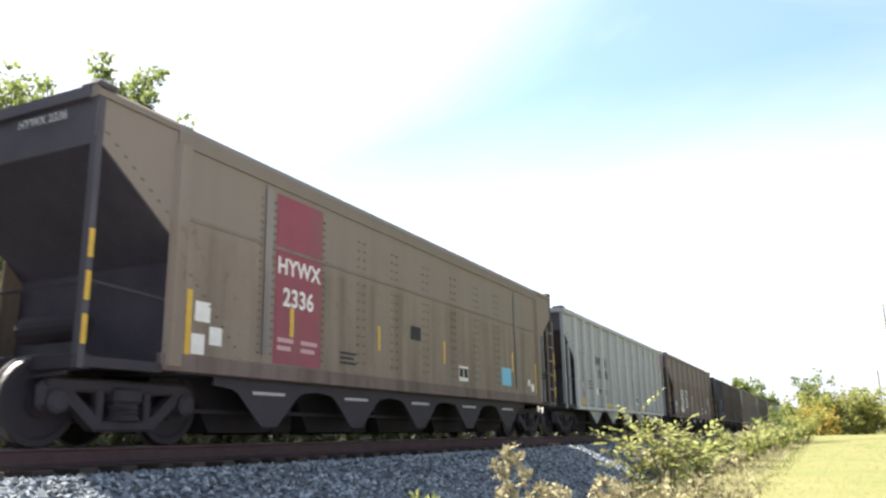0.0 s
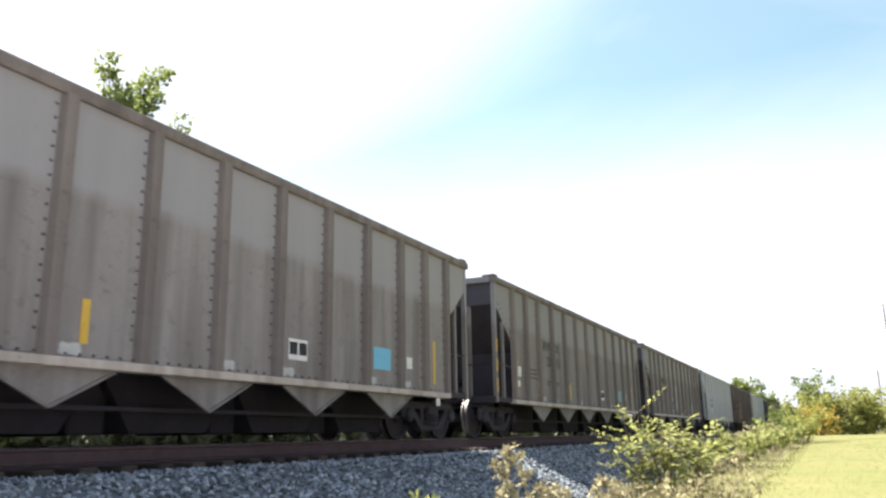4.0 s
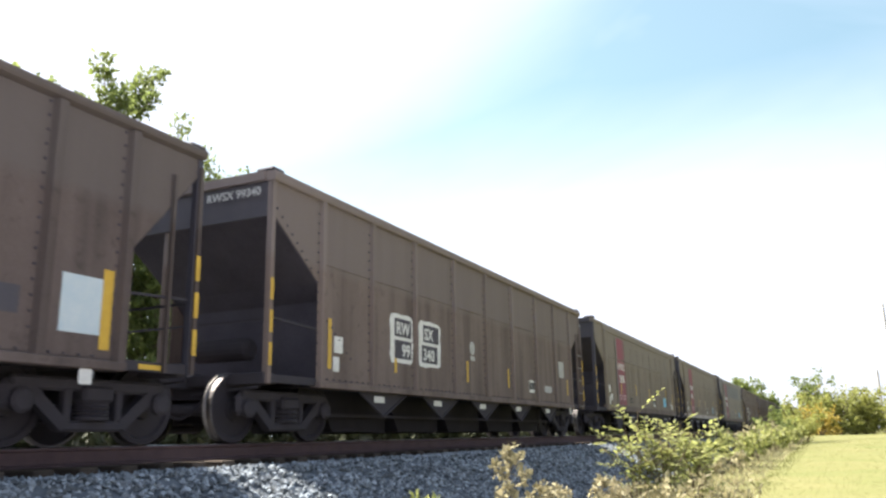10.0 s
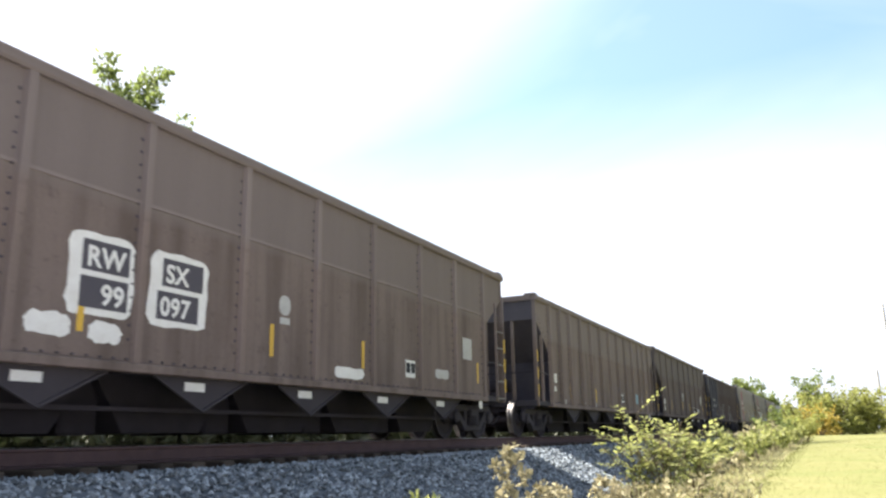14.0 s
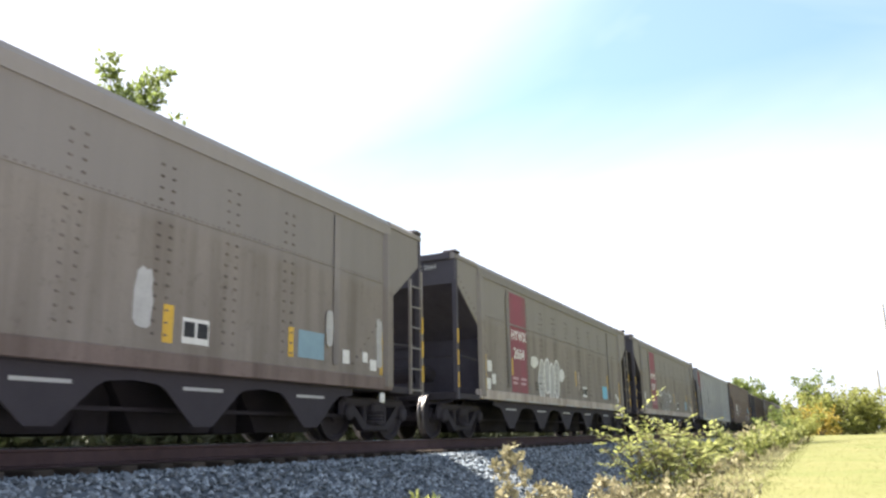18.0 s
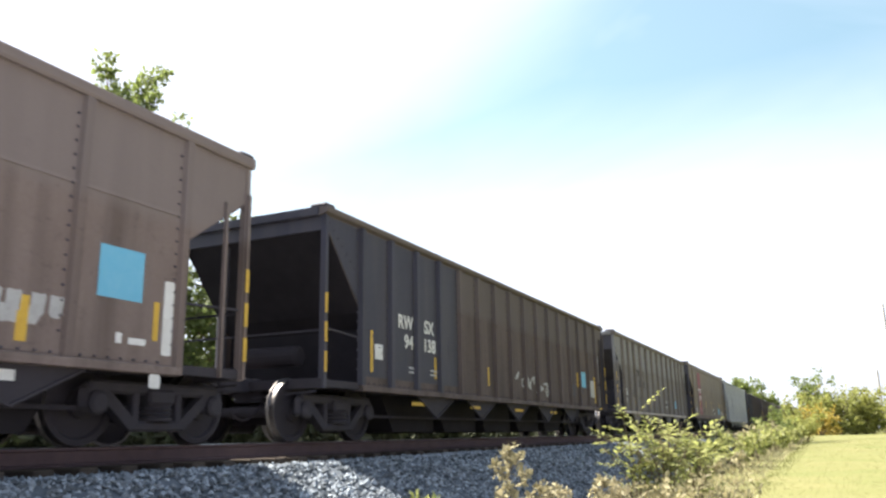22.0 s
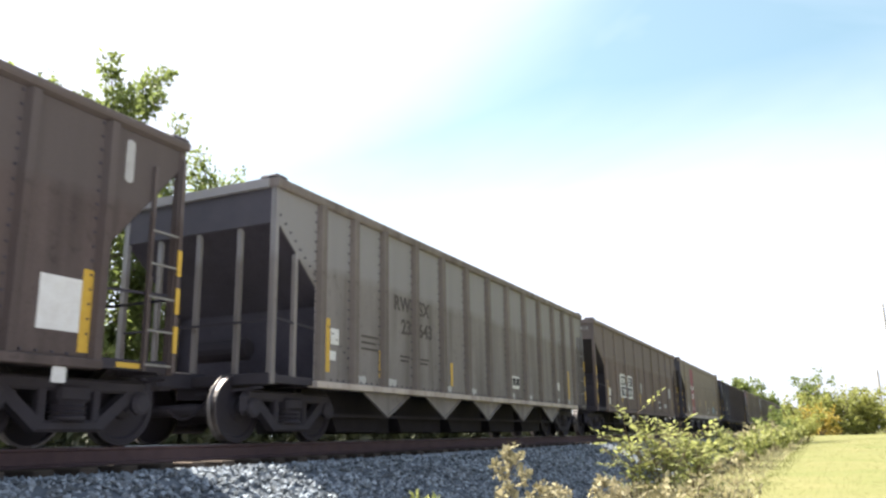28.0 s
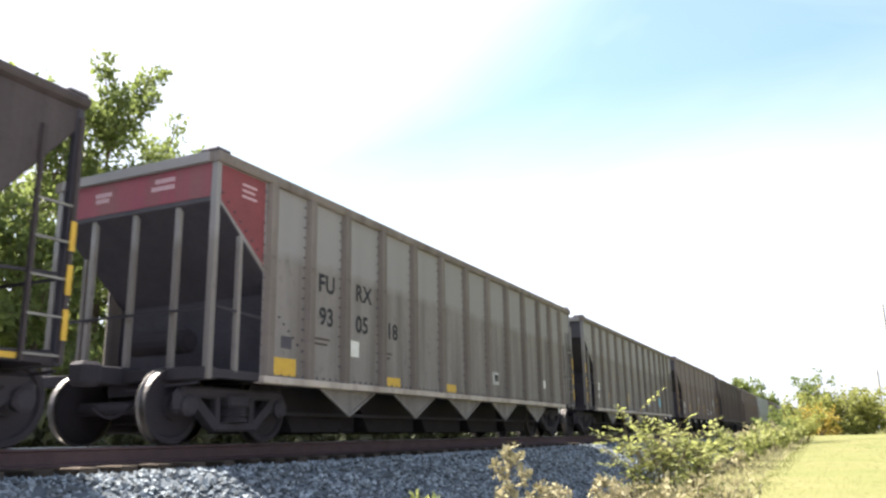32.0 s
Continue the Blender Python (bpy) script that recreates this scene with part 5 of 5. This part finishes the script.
def grass():
    """Blades: short on the lawn, longer and drier along its ragged edge."""
    g = np.random.default_rng(6)
    n = 52000
    x = 10.0 + 60.0 * g.uniform(0, 1, n) ** 1.6
    y = g.uniform(-5.5, 4.1, n)
    edge = np.clip((y - 1.2) / 2.2, 0, 1) * (g.uniform(0, 1, n) > 0.3)
    z = np.array([ground_z(a, b) for a, b in zip(x, y)])
    kept = (edge > 0) | (g.uniform(0, 1, n) < 0.3)
    h = g.uniform(0.008, 0.025, n) + edge * g.uniform(0.03, 0.30, n)
    a = g.uniform(0, 6.28, n)
    w = 0.006 + 0.004 * edge + 0.0003 * x
    lean = g.normal(0, 0.35, (n, 2)) * h[:, None]
    p = np.stack([np.stack([x - np.cos(a) * w, y - np.sin(a) * w, z], -1), np.stack([x + np.cos(a) * w, y + np.sin(a) * w, z], -1), np.stack([x + lean[:, 0], y + lean[:, 1], z + h], -1)], 1)
    p, edge = p[kept], edge[kept]
    dry = edge > 0.25
    for name, sel, mat, lab in (("lawn_grass", ~dry, "blade", "short sunlit lawn grass"), ("dry_grass", dry, "weedleaf", "longer dry grass along the lawn's edge")):
        q = p[sel].reshape(-1, 3)
        ob = pydata(name, q.tolist(), np.arange(len(q)).reshape(-1, 3).tolist(), mat, None, lab, "stuff")
        tagged(ob, category="grass")


grass()


def ties():
    """Timber ties half sunk in the stone."""
    bm = box(B(), -0.115, 0.115, D - 1.3, D + 1.3, -0.40, -0.20, 0.012)
    track = thing("track_ties", (0, 0, 0), "tarred timber ties under the rails", "railway ties")
    first = part("tie", bm, "tie", track)
    for i in range(1, 160):
        o = first.copy()
        scene.collection.objects.link(o)
        o.location.x = -4 + 0.52 * i
    first.location.x = -4


ties()

# every car by its number in the train: kind, colour, lettering, marks
ENDS = {-1: 4.57, 28: 532.7}
for k, c in enumerate((22.47, 39.89, 57.63, 77.48, 95.07, 113.13, 131.05, 148.87, 166.81, 184.78, 204.45, 222.08, 240.53, 258.28, 276.01, 293.47, 312.38, 329.37, 348.74, 366.91, 385.06, 402.89, 420.95, 438.95, 458.61, 476.84, 494.97, 512.96)):
    ENDS[k] = c
for k, c in enumerate((552.5, 570.74, 588.71, 607.14, 626.61, 645.03)):
    ENDS[29 + k] = c
for k in range(35, 50):
    ENDS[k] = 645.03 + 17.95 * (k - 34)
NO_LADDER, NO_RUNGS = (4, 5, 6, 16, 25, 35), (10, 23, 24)
NUDGE = {1: 0.12, 6: -0.14, 11: 0.08, 12: -0.08, 13: -0.11, 14: -0.08, 31: -0.08, 32: -0.28, 33: -0.08}
CARS = {
    -1: ("flat", "taupe", "2214", {}), 0: ("flat", "umber", "2336", {"logo": 1}), 1: ("rib", "alu", "12190", {"mark": "RWSX", "red": (1,)}), 2: ("wide", "brown", "99167", {"oval": 1}),
    3: ("long", "dark", "94", {"black": 1}), 4: ("rib", "greybrown", "", {}), 5: ("rib", "greybrown", "23151", {"mark": "RWSX", "ink": "fadedink", "rib": 3, "fade": 1}),
    6: ("rib", "greybrown", "23099", {"mark": "RWSX", "ink": "fadedink", "scrawl": 1, "own": 1}), 7: ("broad", "alu", "421525", {"one": 1, "red": (1,), "blue": False, "own": 1}), 8: ("rib", "dark", "", {"yellow_board": 1, "blue": False, "own": 1}),
    9: ("rib", "alu", "12077", {"mark": "RWSX", "red": (0,)}), 10: ("long", "dark", "94707", {"black": 1, "own": 1}), 11: ("wide", "brown", "99340", {}), 12: ("flat", "umber", "2388", {}), 13: ("flat", "umber", "2647", {"pale": 1, "tape": 3.16}),
    14: ("flat", "taupe", "2667", {"twotone": 1, "brightpost": 1, "tape": 3.05}), 15: ("wide", "brown", "99097", {"oval": 1}), 16: ("rib", "brown", "", {"fade": 1}), 17: ("wide", "dark", "", {}),
    18: ("long", "dark", "94524", {"black": 1, "graffiti": "bubbles", "own": 1}), 19: ("flat", "taupe", "2111", {"own": 1}), 20: ("flat", "taupe", "2664", {"pale": 1, "graffiti": "pale", "tape": 3.16}),
    21: ("flat", "taupe", "2537", {"pale": 1, "graffiti": "dark", "tape": 3.16}), 22: ("rib", "alu", "12345", {"mark": "RWSX", "red": (0,)}), 23: ("wide", "brown", "99614", {"own": 1}),
    24: ("long", "dark", "94138", {"black": 1, "graffiti": "scribble", "own": 1}), 25: ("rib", "greybrown", "23020", {"mark": "RWSX", "ink": "fadedink"}), 26: ("flat", "umber", "2021", {}),
    27: ("rib", "alu", "12354", {"mark": "RWSX", "red": (1,)}), 28: ("long", "soot", "94", {"black": 1}), 29: ("long", "dark", "", {"own": 1}), 30: ("rib", "greybrown", "23643", {"mark": "RWSX", "ink": "fadedink", "rib": 3, "blue": False}),
    31: ("wide", "brown", "99414", {}), 32: ("flat", "umber", "2312", {"pale": 1}), 33: ("long", "soot", "93426", {"black": 1}), 34: ("rib", "greybrown", "930518", {"groups": (("FU", 2.50, 2.18), ("RX", 3.58, 2.18), ("93", 2.50, 1.68), ("05", 3.52, 1.68), ("18", 4.52, 1.68)), "red": (0,), "blue": False, "own": 1}),
    35: ("rib", "greybrown", "", {}), 36: ("wide", "brown", "", {}), 37: ("rib", "dark", "", {}), 38: ("rib", "brown", "", {}), 39: ("rib", "alu", "", {}), 40: ("wide", "brown", "", {}), 41: ("flat", "taupe", "2405", {}), 42: ("rib", "dark", "", {}),
    43: ("wide", "brown", "", {}), 44: ("rib", "greybrown", "", {}), 45: ("rib", "dark", "", {}), 46: ("wide", "brown", "", {}), 47: ("flat", "taupe", "2190", {}), 48: ("rib", "brown", "", {}), 49: ("rib", "dark", "", {})}
WORDS = {"soot": "coal-blackened", "taupe": "weathered taupe", "umber": "sun-browned taupe", "alu": "light grey aluminium", "brown": "grimy brown", "dark": "sooty dark brown", "greybrown": "dusty grey-brown"}
SHAPE = {"flat": "with a maroon panel", "rib": "with many side ribs", "broad": "with broad side ribs", "wide": "with few side ribs", "long": "with close side ribs"}
PAINTED = ("side_wall", "side_sill", "top_chord", "side_rib", "end_sill", "end_chord", "corner_post", "end_post", "end_brace", "edge_sill", "end_wall", "lap_joint", "ladder", "bay_plate", "plate_rim")
FINE = ("seam_bolting", "rung", "bearing_cap", "brake_hose", "uncoupling_lever", "grab_rail", "door_lock", "cross_beam", "plate_rim", "lettering_bar", "label_panel", "spring_nest", "brake_beam", "brake_pipe", "yellow_band", "chalky_patch", "lap_joint", "bulkhead", "brake_reservoir", "edge_sill", "end_brace", "end_post")
TRUCK, AXLE = build_truck(), wheelset()
TRAIN, AXLES = {}, []


def stem(ob):
    return ob.name.split(".")[0]


def add_trucks(car, L, k):
    for x in (1.0, L - 1.0):
        tr = copy_thing(TRUCK, pose(x, 0, 0))
        tr.parent = car
        for e in (-0.89, 0.89):
            ax = copy_thing(AXLE, pose(e, 0, WHEEL_R))
            ax.parent = tr
            AXLES.append((ax, k, x + e, e))


PROTO = {kind: build_car(kind) for kind in KINDS}
for k in sorted(CARS):
    kind, colour, number, o = CARS[k]
    o = dict(o, kind=kind, colour=colour, k=k)
    L = KINDS[kind][0]
    x = ENDS[k] * 0.93 - 0.10 - L + NUDGE.get(k, 0.0)
    car = copy_thing(PROTO[kind], pose(x, D, 0))
    TRAIN[k] = (car, x, L)
    note = ", black in front" if o.get("black") else " and graffiti" if o.get("graffiti") else ", red corner" if o.get("red") else ", yellow panel" if o.get("yellow_board") else ", whitewashed patches" if kind == "wide" and number else ""
    tagged(car, WORDS[colour] + " hopper car " + SHAPE[kind] + note, "railway car", "cars of the coal train")
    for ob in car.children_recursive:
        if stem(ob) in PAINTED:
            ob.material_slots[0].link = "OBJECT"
            # end parts, sills and some bay plates get a darker colour than the sides
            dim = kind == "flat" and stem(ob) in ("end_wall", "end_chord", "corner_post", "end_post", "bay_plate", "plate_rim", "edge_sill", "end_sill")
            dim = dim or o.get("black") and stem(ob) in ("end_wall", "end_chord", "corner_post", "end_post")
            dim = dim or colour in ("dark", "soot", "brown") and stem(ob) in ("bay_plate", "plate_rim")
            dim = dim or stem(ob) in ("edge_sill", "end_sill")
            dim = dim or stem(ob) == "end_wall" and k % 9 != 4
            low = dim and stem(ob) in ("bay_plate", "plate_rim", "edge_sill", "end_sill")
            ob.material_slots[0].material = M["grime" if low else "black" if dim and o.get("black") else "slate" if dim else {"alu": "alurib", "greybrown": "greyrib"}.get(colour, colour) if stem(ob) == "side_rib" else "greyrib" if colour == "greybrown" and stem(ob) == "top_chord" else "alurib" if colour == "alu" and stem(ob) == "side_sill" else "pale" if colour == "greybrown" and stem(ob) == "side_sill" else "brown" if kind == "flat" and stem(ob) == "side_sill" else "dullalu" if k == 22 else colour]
        # long cars: end recess shade put in as the near-black colour
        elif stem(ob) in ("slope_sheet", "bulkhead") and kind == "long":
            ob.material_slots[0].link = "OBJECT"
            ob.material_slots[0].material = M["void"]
    if colour == "alu" or k in (30, 34):
        for ob in [q for q in car.children_recursive if stem(q) == "yellow_band" and (q.parent == car or colour == "alu")]:
            bpy.data.objects.remove(ob)
    {"flat": mark_flat, "rib": mark_rib, "broad": mark_rib, "wide": mark_wide, "long": mark_long}[kind](car, number, o)
    own_marks(car, k)
    plate(car, "marker_plate", L - 1.60, L - 1.44, 0.60, 0.752, "white", 0.060, "white marker plate hanging from the sill", 0.02)
    if kind == "long":
        plate(car, "yellow_bar", L - 0.80, L - 0.42, 0.80, 0.855, "yellow", 0.004)
    if colour == "alu" or k in NO_LADDER:
        for ob in [q for q in car.children if stem(q) == "ladder"]:
            for q in [*ob.children, ob]:
                bpy.data.objects.remove(q)
    if k in NO_RUNGS:
        for ob in [q for q in car.children_recursive if stem(q) == "rung"]:
            bpy.data.objects.remove(ob)
    add_trucks(car, L, k)
    if k > 36:
        # cars that stay far off keep only what shows
        for ob in [q for q in car.children_recursive if stem(q) in FINE]:
            bpy.data.objects.remove(ob)
for ob in [*PROTO.values(), TRUCK, AXLE]:
    for o in [*ob.children_recursive, ob]:
        bpy.data.objects.remove(o)


def motions():
    for k, (car, x, L) in TRAIN.items():
        walk(car, [(t, pose(x - run(t), D, 0)) for t in (0, 4, 8, 12, 16, 20, 24, 28, 32)])
    # the wheels turn while their car is near
    for ax, k, xl, e in AXLES:
        x0 = TRAIN[k][1] + xl
        a, b = (x0 - 26.0) / 18.3, (x0 + 1.0) / 18.3
        a, b = max(0.0, a), min(32.0, b)
        if b <= a + 0.1:
            continue
        rows, t = [(0.0, pose(e, 0, WHEEL_R))] if a > 0 else [], a
        while t < b + 1e-6:
            rows.append((t, pose(e, 0, WHEEL_R, 0, -math.degrees((run(t) - run(a)) / WHEEL_R), 0)))
            t += 1 / 30
        if rows[-1][0] < 31.95:
            rows.append((32.0, rows[-1][1]))
        walk(ax, rows)
    for tree, rows in SWAY:
        walk(tree, rows)


motions()
